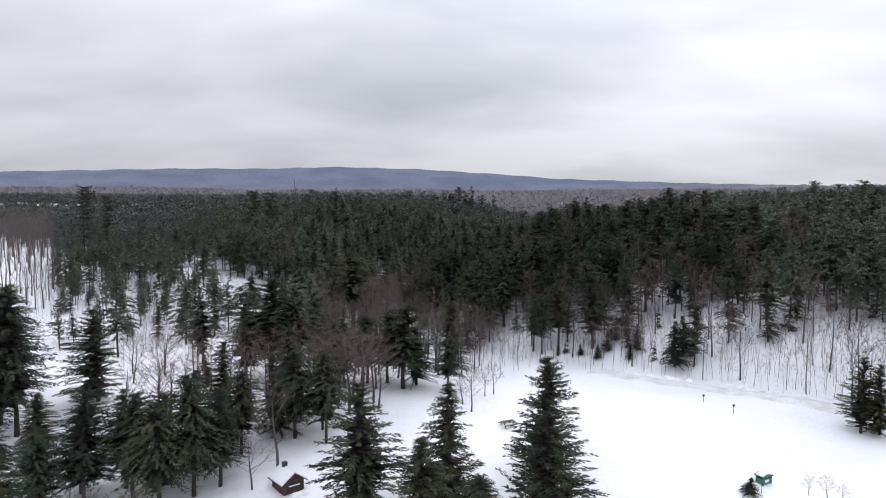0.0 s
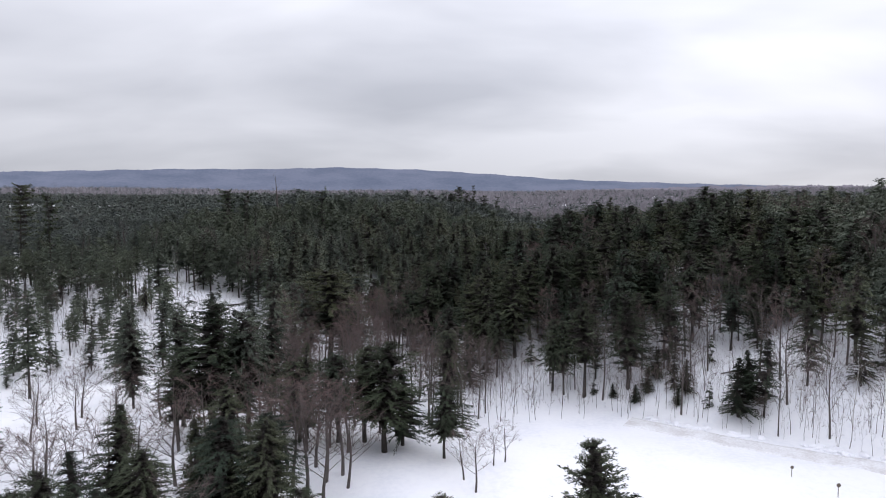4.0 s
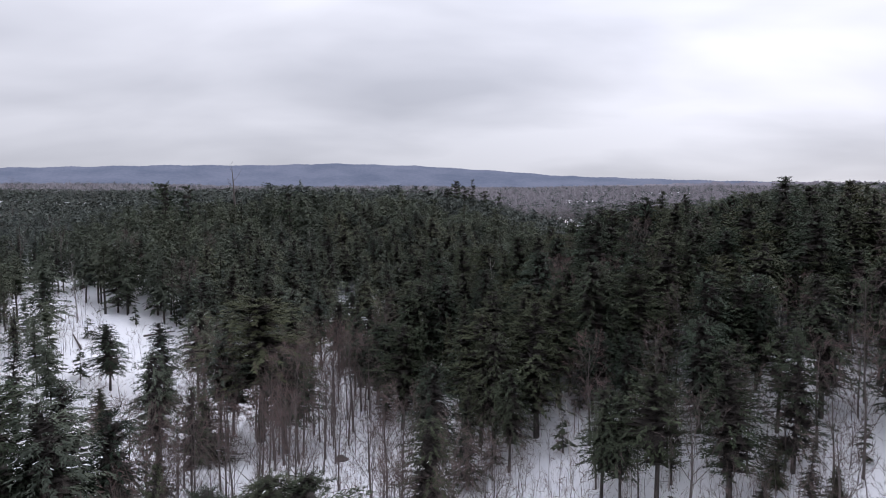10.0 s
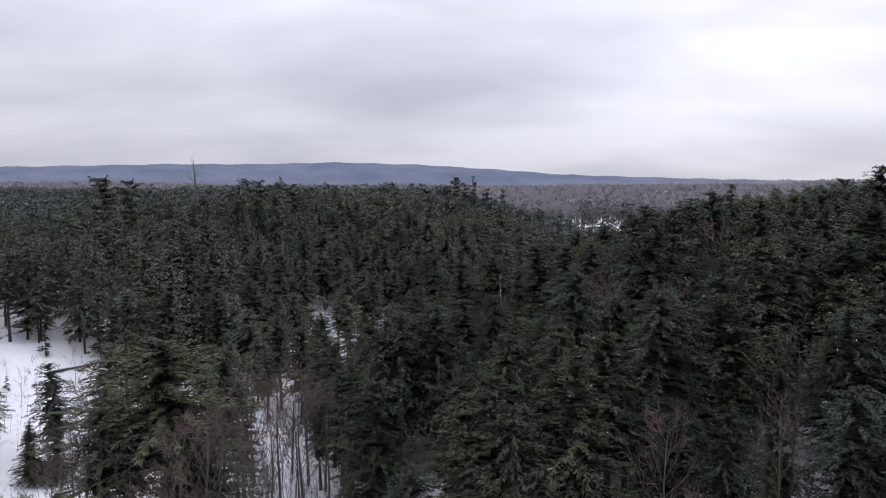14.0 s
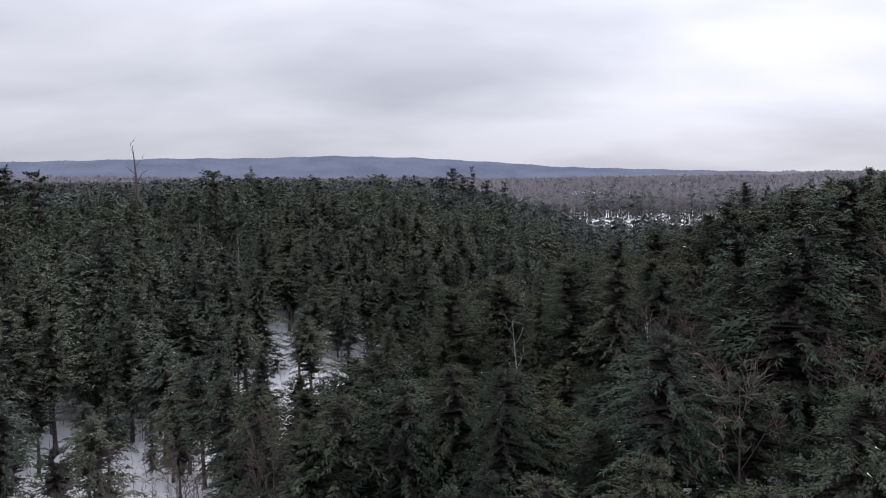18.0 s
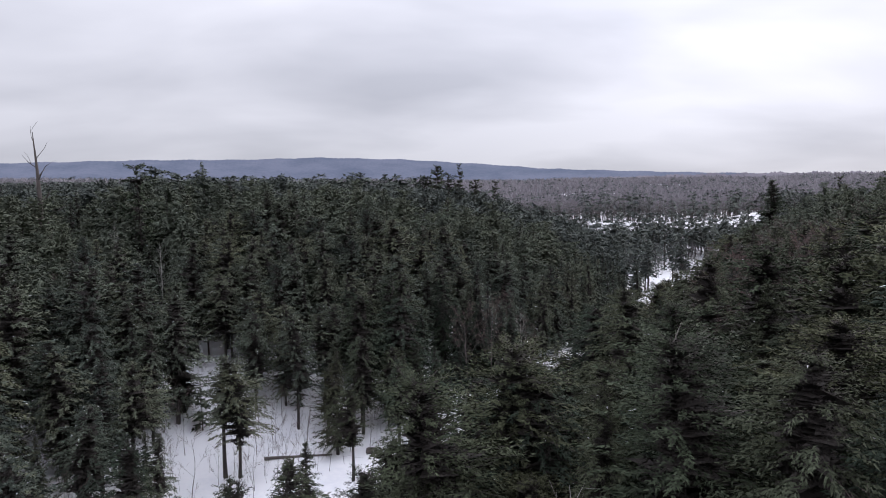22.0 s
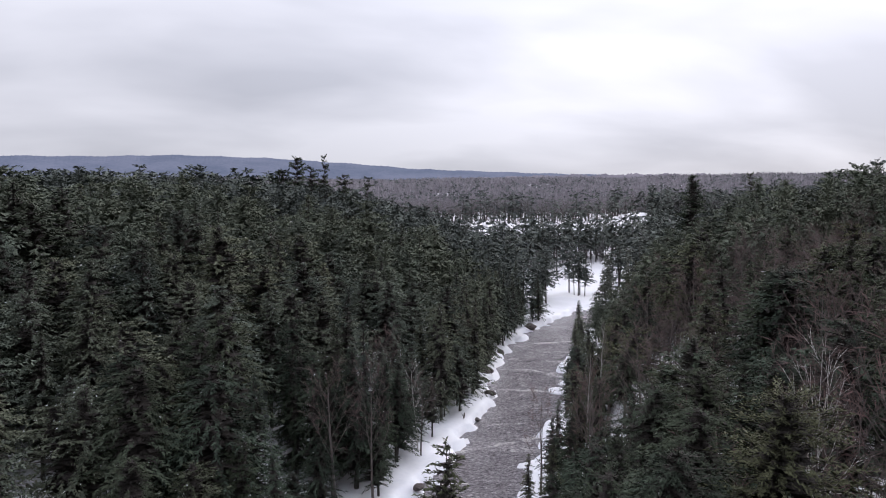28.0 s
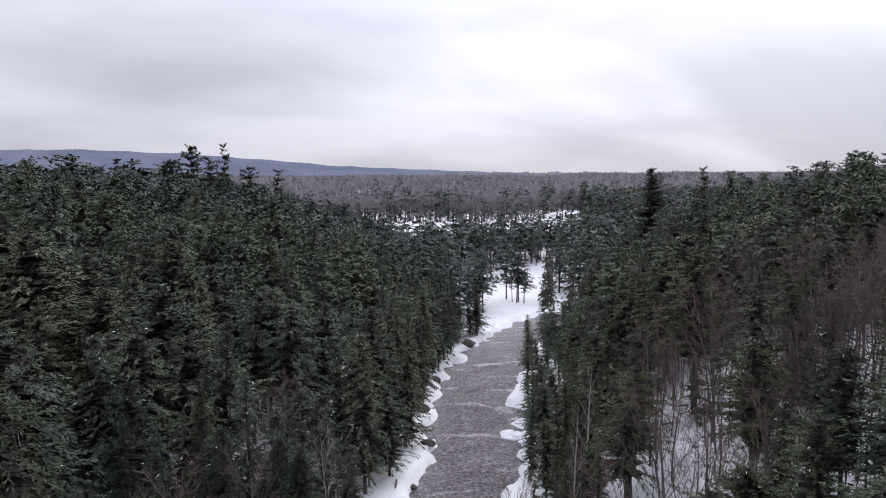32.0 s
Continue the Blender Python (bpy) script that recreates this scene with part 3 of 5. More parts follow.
# woods: where each kind grows
x, y = scatter(-330, 330, 60, 500, 3.15)
keep = in_view(x, y)
x, y = x[keep], y[keep]
dl, dr = sided(x, y, LEFT_FOOT), sided(x, y, RIGHT_FOOT)
driver, _ = along(x, y, RIVER)
r1 = rng.rand(len(x))
left = dl > 0
right = dr > 0
dens = np.zeros(len(x))
dist_path = along(x, y, SEG)[0]
holes = wave(x, y, 7.5, 3.3) + 0.7 * wave(x, y, 17, 5.1)
dens[left] = np.where(holes[left] < -0.55, 0.28, 0.87)
dens[right] = np.where(holes[right] < -0.85, 0.45, 0.95)
# hidden ground behind the brows stays thin
dens[left & (dl > 110)] = 0.6
dens[right & (dr > 95)] = 0.6
# the open slope and the snowy gully at the foot of the western hill
open_slope = left & (x < -60 - 0.95 * (y - 118)) & (y < 172)
gully = np.minimum(along(x, y, [(-66, 174), (-55, 167), (-46, 154), (-39, 142), (-34, 122)])[0], along(x, y, [(-46, 172), (-39, 160)])[0]) < 5.4
dens[open_slope] = 0.06
high_bare = left & (x < -0.585 * y) & (y > 130) & (y < 215)
dens[high_bare] = 0.8
dens[left & (dl < 6) & (y < 215)] = 0.6
dens[left & (x > -34) & (x < -10) & (y > 208) & (y < 240)] = 0.95
view_lane = (x > -62) & (x < -29) & (y > 116) & (y < 160) & (dl < 14)
dens[view_lane] = np.where(y[view_lane] < 140, 0.6, 0.4)
# the bank behind the field stays thin at its foot
edge = right & (dr < 15) & (y < 128) & (x > 25)
dens[edge] = 0.03 + 0.024 * dr[edge]
dens[right & (x > 6) & (x <= 27) & (y < 128) & (dr > 1)] = 1.0
clear = (np.hypot((x + 11.5) / 1.6, y - 205) < 5.3) | (np.hypot(x + 24, y - 190) < 3.5) | (np.hypot(x + 13, (y - 187) / 1.5) < 5)
floor = ~left & ~right
dens[floor & (y > 150) & (x < 30) & (y < 230)] = 0.68
dens[floor & (x > -29) & (x < -14) & (y > 104) & (y < 152)] = 0.24
dens[floor & (x > -60) & (x <= -29) & (y > 112) & (y < 152)] = 0.12
dens[floor & (y > 315)] = np.where(driver[floor & (y > 315)] < 55, 0.8, 0.1)
hardwood = (x > -17) & (x < 9 - 0.4 * (y - 113)) & (y > 100) & (y < 152)
dens[hardwood] = 0.05
dens[clear] = 0.2
dens[(x > -41) & (x < -23) & (y > 118) & (y < 149)] = 0.08
dens[along(x, y, [(-23, 219), (-19, 208), (-19.5, 195), (-20, 175), (-32, 171)])[0] < 1.9] = 0.05
dens[along(x, y, [(-2, 176), (-6, 190), (-10, 204)])[0] < 4.6] = 0.08
dens[along(x, y, [(-15, 206), (-10, 200), (-3, 201)])[0] < 2.6] = 0.05
dens[np.hypot((x + 22) / 1.2, y - 215) < 4.5] = 0.1
dens[(x > -31) & (x < -21) & (y > 187) & (y < 208)] = 0.75
dens[(x > -16) & (x < 0) & (y > 211) & (y < 221)] = 0.85
dens[right & (dist_path < 26) & (y > 118) & (y < 185)] = 1.0
dens[(x > -30) & (x < -9) & (y > 148) & (y < 178) & (dr < 1)] = np.where(y < 168, 0.16, 0.6)[(x > -30) & (x < -9) & (y > 148) & (y < 178) & (dr < 1)]
dens[(x > -32) & (x < -17) & (y > 98) & (y < 123)] = 0.14
dens[left & (x > -80) & (x < -55) & (y > 130) & (y < 172)] = 0.9
dens[gully] = 0.0
dens[along(x, y, [(3, 207), (9, 215), (18, 228)])[0] < 5.2] = 0.12
for hx_, hy_ in ((13, 251), (23, 268), (7, 260), (32, 285)):
    dens[np.hypot(x - hx_, y - hy_) < 3.4] = 0.2
low_slope = left & (dl < 13) & (y > 185) & (y < 310)
dens[low_slope] = np.minimum(dens[low_slope], 0.78)
dens[right & (dr < 8.5) & (y < 136) & (x > -2) & (x <= 27)] = 0.54
dens[left & (x > -12) & (x < 14) & (y > 230) & (y < 262)] = 0.92
dens[right & (dr < 9) & (y > 176) & (y < 222) & (x < 32)] = 0.62
dens[floor & (dr > -7) & (dr > dl) & (y > 198) & (y < 228)] = 0.55
dens[floor & (driver < 15) & (y > 222)] = 0.9
dens[right & (driver < 20) & (driver > 8) & (y > 215)] = 0.95
# the snowy flats round the bend, with the dark clump behind them
dens[floor & (dr > dl) & (y > 262) & (y < 322)] = np.where(y < 300, 0.7, 0.3)[floor & (dr > dl) & (y > 262) & (y < 322)]
flat = floor & (y > 312) & (driver < 47) & (dl < -5) & (x < 128)
dens[flat] = 0.03
dens[floor & (dl > -22) & (dl < -5) & (y > 318) & (driver < 22)] = 0.25
dens[floor & (y > 312) & (driver >= 47) & (driver < 66) & (x < 122)] = 0.85
dens[floor & (along(x, y, SNOW_WAY)[0] < 5)] = 0.03
# the leafless slope above the river
dens[right & (np.hypot((x - 52) / 1.25, y - 231) < 14.5) & (driver > 16)] = 0.33
dens[floor & (y > 315) & (x > 84 + 0.68 * (y - 330))] = 0.6
dens[np.hypot(x - 83, y - 341) < 3.2] = 1.0
dens[np.hypot(x - 127, y - 397) < 5.0] = 0.9
dens[driver < np.where(right, 8.6, 6.6)] = 0
pick = r1 < dens
x, y, dl, dr = x[pick], y[pick], dl[pick], dr[pick]
dist = along(x, y, SEG)[0]
z = ground_z(x, y)
# how near the flight comes to a tree while it lies ahead, by its place in the plan
seen = np.maximum(np.maximum(dist / 0.58, (16 - z) / 0.42), np.where(y > 190, np.hypot(x - 11, y - 190), 0))
order = np.argsort(seen)
x, y, z, dl, dr, dist, seen = x[order], y[order], z[order], dl[order], dr[order], dist[order], seen[order]
r2 = rng.rand(len(x))
patch = wave(x, y, 22, 0.9) + 0.5 * wave(x, y, 9, 2.0)
kindn = np.where(r2 < 0.42 - 0.10 * patch, 0, np.where(r2 < 0.78, 1, np.where(r2 < 0.91, 3, 2)))
height = np.where(dr > 0, 11.9 + 0.8 * smooth(15, 45, dr) - 4.0 * smooth(16, 2, dr) * (y > 235), 13.3 + 2.0 * smooth(10, 45, dl) + 1.4 * smooth(240, 285, y) - 2.2 * smooth(-0.12, -0.30, x / y) - 4.6 * smooth(-0.26, -0.46, x / y) + 1.5 * wave(x, y, 16, 0.2)) * (0.66 + 0.5 * rng.rand(len(x)) ** 0.8 + 0.12 * (rng.rand(len(x)) < 0.06))
height = np.where((dl <= 0) & (dr <= 0), rng.uniform(9.5, 16, len(x)), height)
height = np.where(kindn == 2, height * rng.uniform(0.55, 0.95, len(x)), height)
kindn = np.where((along(x, y, RIVER)[0] < 13) & (rng.rand(len(x)) < 0.6), 2, kindn)
low_floor = (dl <= 0) & (dr <= 0) & (y > 150) & (y < 215) & (x < 12)
height = np.where(low_floor, height * 0.8, height)
cap = 22.6 + np.clip(dist - 5, 0, 40) * 0.35
for sx_, sy_, tip_ in SNAGS[:3]:
    cap = np.where(np.hypot(x - sx_, y - sy_) < 4.5, tip_ - 4.0, cap)
height = np.where((dr > 0) & (y > 215), height * (0.48 + 0.52 * smooth(10, 24, along(x, y, RIVER)[0])), height)
height = np.clip(np.minimum(height, cap - z), 4, None)
# part of the woods is leafless
isbare = rng.rand(len(x)) < np.where(dr > 0, 0.08 + 0.10 * (patch > 0.4), 0.03) + 0.45 * (np.hypot((x - 78) / 1.3, y - 172) < 20)
isbare |= (dl > 0) & (x < -0.585 * y) & (y > 130) & (y < 215)
isbare |= (dr > -3) & (dr < 9) & (y > 184) & (y < 222) & (x < 32) & (rng.rand(len(x)) < 0.3)
isbare |= (np.hypot(x - 33, y - 193) < 11) & (rng.rand(len(x)) < 0.66)
riverside = (dr > dl) & (along(x, y, RIVER)[0] < 25) & (y > 222) & (y < 312)
height = np.where(riverside, (7.4 + 4.8 * smooth(8, 20, along(x, y, RIVER)[0])) * rng.uniform(0.78, 1.15, len(x)), height)
slope = (dr > 0) & (np.hypot((x - 49) / 1.25, y - 228) < 17) & ~riverside
height = np.where(slope, height * 0.8, height)
foot = (dr > -12) & (dr < 14) & (y > 165) & (y < 224) & (x > -3) & (x < 46)
height = np.where(foot, np.minimum(height, (7.4 + 0.42 * np.maximum(dr, -3)) * rng.uniform(0.75, 1.1, len(x))), height)

NAMES = [("hemlock_tree", "hemlock", NEEDLES), ("white_pine_tree", "pine", PINE_NEEDLES), ("spruce_tree", "spruce", SPRUCE_NEEDLES), ("balsam_fir_tree", "fir", NEEDLES)]
LABELS = ["dark green hemlock with drooping boughs in snow", "tall white pine with layered boughs on a snowy slope", "narrow dark spruce standing in the snow", "pointed dark balsam fir among taller trees"]
count = [0, 0, 0, 0]
used = np.zeros(len(x), bool)
protos = {}


def plant(proto, px, py, pz, h, turn, wide=1.0):
    """A tree of height h at a place: the prototype itself first, then copies."""
    m = pose(px, py, pz - 0.12, 0, 0, turn) @ Matrix.Diagonal((h / 15 * wide, h / 15 * wide, h / 15, 1))
    top = protos[proto]
    if not top["placed"]:
        top["placed"] = 1
        top.matrix_basis = m
        return top
    s = top.matrix_basis.to_scale()
    return copy_thing(top, m @ Matrix.Diagonal((1 / s[0], 1 / s[1], 1 / s[2], 1)))


for k, (nm, st, mat) in enumerate(NAMES):
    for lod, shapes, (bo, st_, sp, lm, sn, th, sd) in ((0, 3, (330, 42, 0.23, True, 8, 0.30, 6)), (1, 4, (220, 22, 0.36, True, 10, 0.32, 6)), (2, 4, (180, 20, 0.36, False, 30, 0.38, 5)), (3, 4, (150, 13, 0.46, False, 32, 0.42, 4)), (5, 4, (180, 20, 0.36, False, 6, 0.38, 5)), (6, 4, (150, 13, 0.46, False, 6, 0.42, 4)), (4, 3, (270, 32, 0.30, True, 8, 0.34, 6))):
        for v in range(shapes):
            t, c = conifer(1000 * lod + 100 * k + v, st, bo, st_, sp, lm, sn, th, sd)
            # shapes 2 and 3 stand across the valley and take haze-tinted needles
            protos[nm, lod, v] = thing(nm, t, c, [HAZED_MID if lod in (2, 3) else mat, BARK, SNOW], BARK, LABELS[k], "tree", "trees of the wood", True)
for p in protos.values():
    p["placed"] = 0

for i in range(len(x)):
    if isbare[i]:
        continue
    k = kindn[i]
    if count[k] >= 300:
        continue
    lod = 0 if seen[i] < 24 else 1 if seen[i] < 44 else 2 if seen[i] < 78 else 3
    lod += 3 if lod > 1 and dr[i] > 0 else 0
    plant((NAMES[k][0], lod, int(rng.randint(3 if lod == 0 else 4))), x[i], y[i], z[i], height[i], rng.uniform(0, 360), rng.uniform(0.85, 1.2) * (1.12 if dr[i] > 0 else 0.98))
    count[k] += 1
    used[i] = True


def merged(name, protos_, px, py, pz, ph, mats, label, category, wides=1.0, h0=15.0, leafed=False):
    """Many trees as one mesh of kind stuff."""
    vs, fs, ws, ns, k = [], [], [], [], 0
    pickp = rng.randint(len(protos_), size=len(px))
    for n_, (v, f, w) in enumerate(protos_):
        sel = np.where(pickp == n_)[0]
        if not len(sel):
            continue
        a = rng.rand(len(sel)) * 2 * math.pi
        if leafed:
            nv, f = rounded(v, f)
            ca, sa = np.cos(a)[:, None], np.sin(a)[:, None]
            ns.append(np.stack([nv[None, :, 0] * ca - nv[None, :, 1] * sa, nv[None, :, 0] * sa + nv[None, :, 1] * ca, np.broadcast_to(nv[None, :, 2], (len(sel), len(nv)))], -1).reshape(-1, 3))
        s = ph[sel] / h0
        sw = s * wides * rng.uniform(0.85, 1.2, len(sel))
        c, q = np.cos(a) * sw, np.sin(a) * sw
        X = v[None, :, 0] * c[:, None] - v[None, :, 1] * q[:, None] + px[sel][:, None]
        Y = v[None, :, 0] * q[:, None] + v[None, :, 1] * c[:, None] + py[sel][:, None]
        Z = v[None, :, 2] * s[:, None] + pz[sel][:, None] - 0.12
        vs.append(np.stack([X, Y, Z], -1).reshape(-1, 3))
        fs.append((f[None] + (np.arange(len(sel)) * len(v))[:, None, None] + k).reshape(-1, 3))
        ws.append(np.tile(w, len(sel)))
        k += len(sel) * len(v)
    ob = new(name, mesh_from(name, np.concatenate(vs), np.concatenate(fs), mats, np.concatenate(ws), flat=not leafed, normals=np.concatenate(ns) if leafed else None))
    return tagged(ob, label, category, kind="stuff")


def whole(tree):
    """Trunk and crown of one prototype together."""
    (tv, tf), (cv, cf, w) = tree
    v, f = join([(cv, cf), (tv, tf)])
    return v, f, np.concatenate([w, np.ones(len(tf), int)])


LODS = [[[whole(conifer(3000 + 100 * q + 10 * k + v, st, bo, st_, sp, False, sn, th, 3)) for v in range(5)] for k, (nm, st, mat) in enumerate(NAMES)]
        for q, (bo, st_, sp, sn, th) in enumerate(((120, 8, 0.62, 14, 0.46), (80, 4, 0.95, 8, 0.5), (34, 1, 2.2, 2, 0.55)))]
# lighter again for the farther woods, with more haze in the base colour
HAZED_FAR = leafy("far_hazed_needles", (0.066, 0.079, 0.076), (0.132, 0.150, 0.134), (0.138, 0.140, 0.114))
for k, (nm, st, mat) in enumerate(NAMES):
    rest = (~used) & (~isbare) & (kindn == k)
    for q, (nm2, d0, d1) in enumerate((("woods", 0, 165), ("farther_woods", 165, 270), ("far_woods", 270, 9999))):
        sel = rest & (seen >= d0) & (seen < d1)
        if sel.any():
            merged(st + "_" + nm2, LODS[q][k], x[sel], y[sel], z[sel], height[sel], [HAZED_FAR if q else HAZED_MID, BARK, SNOW], "dense dark evergreen woods flecked with snow", "woods", 0.95, leafed=True)

# leafless hardwoods among the evergreens and on the valley floor
bx, by = scatter(-60, 60, 84, 154, 2.4)
bdl, bdr = sided(bx, by, LEFT_FOOT), sided(bx, by, RIGHT_FOOT)
stand = (bx > -18) & (bx < 10 - 0.4 * (by - 113)) & (by > 103) & (by < 152)
loose = (bx > -56) & (bx < -14) & (by > 96) & (by < 140) & (bdl < 0)
ok = (stand & (rng.rand(len(bx)) < 0.36)) | (loose & (bx > -27) & (rng.rand(len(bx)) < 0.3)) | ((bdr > -1.5) & (bdr < 13) & (by < 126) & (rng.rand(len(bx)) < 0.18))
bx, by = bx[ok], by[ok]
hx, hy = scatter(30, 82, 208, 252, 2.6)
ok = (np.hypot((hx - 52) / 1.3, hy - 228) < 15) & (along(hx, hy, RIVER)[0] > 20) & (sided(hx, hy, RIGHT_FOOT) > 1) & (rng.rand(len(hx)) < 0.10)
bx, by = np.concatenate([bx, hx[ok]]), np.concatenate([by, hy[ok]])
bx, by = np.concatenate([bx, x[isbare]]), np.concatenate([by, y[isbare]])
bd = along(bx, by, SEG)[0]
free = (bd > 9) | (by < 118)
bx, by, bd = bx[free], by[free], bd[free]
o = np.argsort(bd)
bx, by, bd = bx[o], by[o], bd[o]
bz = ground_z(bx, by)
bh = rng.uniform(8.5, 13.5, len(bx))
BARE = [bare(500 + v, 15, 5, 6, fine=0.034) for v in range(5)]
for v in range(5):
    protos["bare_tree", v] = thing("bare_tree", *BARE[v], [TWIGS, GREY_BARK], GREY_BARK, "leafless grey-brown hardwood with fine reddish twigs in snow", "tree", "leafless trees")
    protos["bare_tree", v]["placed"] = 0
for i in range(min(300, len(bx))):
    plant(("bare_tree", int(rng.randint(5))), bx[i], by[i], bz[i], bh[i] * 15 / 13, rng.uniform(0, 360), rng.uniform(0.6, 0.95))
BARE_LOW = [whole(bare(520 + v, 10, 3, 3)) for v in range(4)]
if len(bx) > 300:
    merged("bare_woods", BARE_LOW, bx[300:], by[300:], bz[300:], bh[300:], [TWIGS, GREY_BARK], "leafless grey-brown hardwoods", "woods", 0.85, 13.0)

# saplings on the open slopes
sx, sy = scatter(-130, 110, 70, 256, 1.5)
sl, sr = sided(sx, sy, LEFT_FOOT), sided(sx, sy, RIGHT_FOOT)
ok = in_view(sx, sy) & (((sl > 0) & (sl < 34) & (sx < -50) & (rng.rand(len(sx)) < 0.5)) | ((sr > -2.2) & (sr < 16) & (sy < 130) & (rng.rand(len(sx)) < 0.75))
                         | ((sx > 3) & (sx < 27) & (sy > 107) & (sy < 122) & (sr <= 0) & (rng.rand(len(sx)) < 0.5)) | ((sx > -62) & (sx < 12) & (sy > 112) & (sy < 216) & (sl < 14) & (sr < 4) & (rng.rand(len(sx)) < 0.3)) | ((np.hypot((sx - 53) / 1.3, sy - 229) < 17) & (rng.rand(len(sx)) < 0.6))) & (along(sx, sy, RIVER)[0] > 8.5) & ((sl < 0) | (sl < 34) & (sy < 170) | (sl < 8))
sx, sy = sx[ok], sy[ok]
SAP = [whole(bare(540 + v, 5, 2, 4, 6.0, 0.3, 0.036, 0.7)) for v in range(5)]
merged("saplings", SAP, sx, sy, ground_z(sx, sy), rng.uniform(2.0, 7.0, len(sx)), [TWIGS, GREY_BARK], "thin leafless saplings on a snowy slope", "saplings", 0.8, 6.0)

# tall thin stems in the leafless stand and along the foot of the bank
qx, qy = scatter(-20, 64, 92, 152, 1.45)
qr = sided(qx, qy, RIGHT_FOOT)
ok = ((qx > -18) & (qx < 10 - 0.3 * (qy - 113)) & (qy > 103) & (qr < 3) & (rng.rand(len(qx)) < 0.17)) | ((qr > -1.2) & (qr < 7) & (qy < 130) & (qx > 4) & (rng.rand(len(qx)) < 0.25))
qx, qy = qx[ok], qy[ok]
merged("thin_stems", [whole(bare(580 + v, 10, 2, 5, 9.0, 0.22, 0.042, 1.1)) for v in range(7)], qx, qy, ground_z(qx, qy), rng.uniform(5.0, 10.5, len(qx)), [TWIGS, GREY_BARK], "thin tall leafless stems crowded in the snow", "saplings", 0.8, 9.0)

# the same on the leafless slope above the river
qx, qy = scatter(30, 78, 205, 250, 1.7)
ok = (np.hypot((qx - 52) / 1.3, qy - 231) < 16) & (along(qx, qy, RIVER)[0] > 16) & (rng.rand(len(qx)) < 0.55)
qx, qy = qx[ok], qy[ok]
merged("slope_stems", [whole(bare(590 + v, 11, 4, 6, 12.0, 0.30, 0.10, 1.6, 0.028)) for v in range(7)], qx, qy, ground_z(qx, qy), rng.uniform(6.0, 11.5, len(qx)), [TWIGS, GREY_BARK], "tall leafless stems with reddish tops on a snowy slope", "saplings", 0.8, 12.0)

# young evergreens under the trees
ux, uy = scatter(-80, 75, 104, 262, 4.4)
ul, ur = sided(ux, uy, LEFT_FOOT), sided(ux, uy, RIGHT_FOOT)
ok = in_view(ux, uy) & (np.maximum(ul, ur) > 1) & (np.maximum(ul, ur) < 26) & (along(ux, uy, RIVER)[0] > 7) & (rng.rand(len(ux)) < np.where((uy < 130) & (ux > 5), 0.3, 0.3)) & ~((ul > 0) & (ux < -50) & (uy < 150))
ux, uy = ux[ok], uy[ok]
merged("young_evergreens", [whole(conifer(3800 + v, "spruce", 34, 3, 1.7, False, 8, 0.42, 3)) for v in range(4)], ux, uy, ground_z(ux, uy), rng.uniform(2.0, 6.0, len(ux)), [SPRUCE_NEEDLES, BARK, SNOW], "young dark evergreens in the snow under the trees", "saplings", 1.3, leafed=True)

# the plain beyond: leafless woods with some evergreens
fx, fy = scatter(-1100, 1500, 352, 1560, 5.8)
ok = (fx > -0.75 * fy - 20) & (fx < 1.25 * fy - 60) & (sided(fx, fy, LEFT_FOOT) < 0) & (sided(fx, fy, RIGHT_FOOT) < 0) & (along(fx, fy, RIVER)[0] > 40)
ok &= (np.hypot(fx, fy) < 800) | (rng.rand(len(fx)) < 0.55)
open_ground = along(fx, fy, SNOW_WAY)[0] < 4
for x0_, x1_, r0_, r1_ in CLEARINGS:
    open_ground |= (fx > x0_) & (fx < x1_) & (np.hypot(fx, fy) > r0_) & (np.hypot(fx, fy) < r1_)
ok &= ~open_ground | ((rng.rand(len(fx)) < 0.3) & (fx > 150))
fx, fy = fx[ok], fy[ok]
fz = ground_z(fx, fy)
ever = rng.rand(len(fx)) < 0.10 + 0.16 * (wave(fx, fy, 60, 0.3) > 0.35)
FARBARE = []
for v in range(4):
    rg = np.random.RandomState(600 + v)
    n_ = 10
    p = np.stack([rg.normal(0, 1.3, n_), rg.normal(0, 1.3, n_), rg.uniform(1.5, 7.5, n_)], 1)
    kv, kf = kites(p, unit(np.stack([rg.normal(0, 0.2, n_), rg.normal(0, 0.2, n_), np.ones(n_)], 1)), rg.uniform(3.5, 7, n_), rg.uniform(1.0, 2.1, n_), rg, 1.5)
    tv, tf = tube([(0, 0, 0), (0, 0, 9)], [0.16, 0.05], 3)
    v_, f_ = join([(kv, kf), (tv, tf)])
    FARBARE.append((v_, f_, np.concatenate([np.zeros(len(kf), int), np.ones(len(tf), int)])))
close = ~ever & (np.hypot(fx, fy) < 600) & (fx > -20)
more = scatter(40, 330, 345, 560, 5.2)
ok = (sided(*more, LEFT_FOOT) < 0) & (sided(*more, RIGHT_FOOT) < 0) & (along(*more, RIVER)[0] > 30) & (along(*more, SNOW_WAY)[0] > 5)
for x0_, x1_, r0_, r1_ in CLEARINGS:
    ok &= ~((more[0] > x0_) & (more[0] < x1_) & (np.hypot(*more) > r0_) & (np.hypot(*more) < r1_))
vx, vy = np.concatenate([fx[close], more[0][ok]]), np.concatenate([fy[close], more[1][ok]])
VALLEY = [whole(bare(560 + v, 11, 4, 5, fine=0.10)) for v in range(4)]
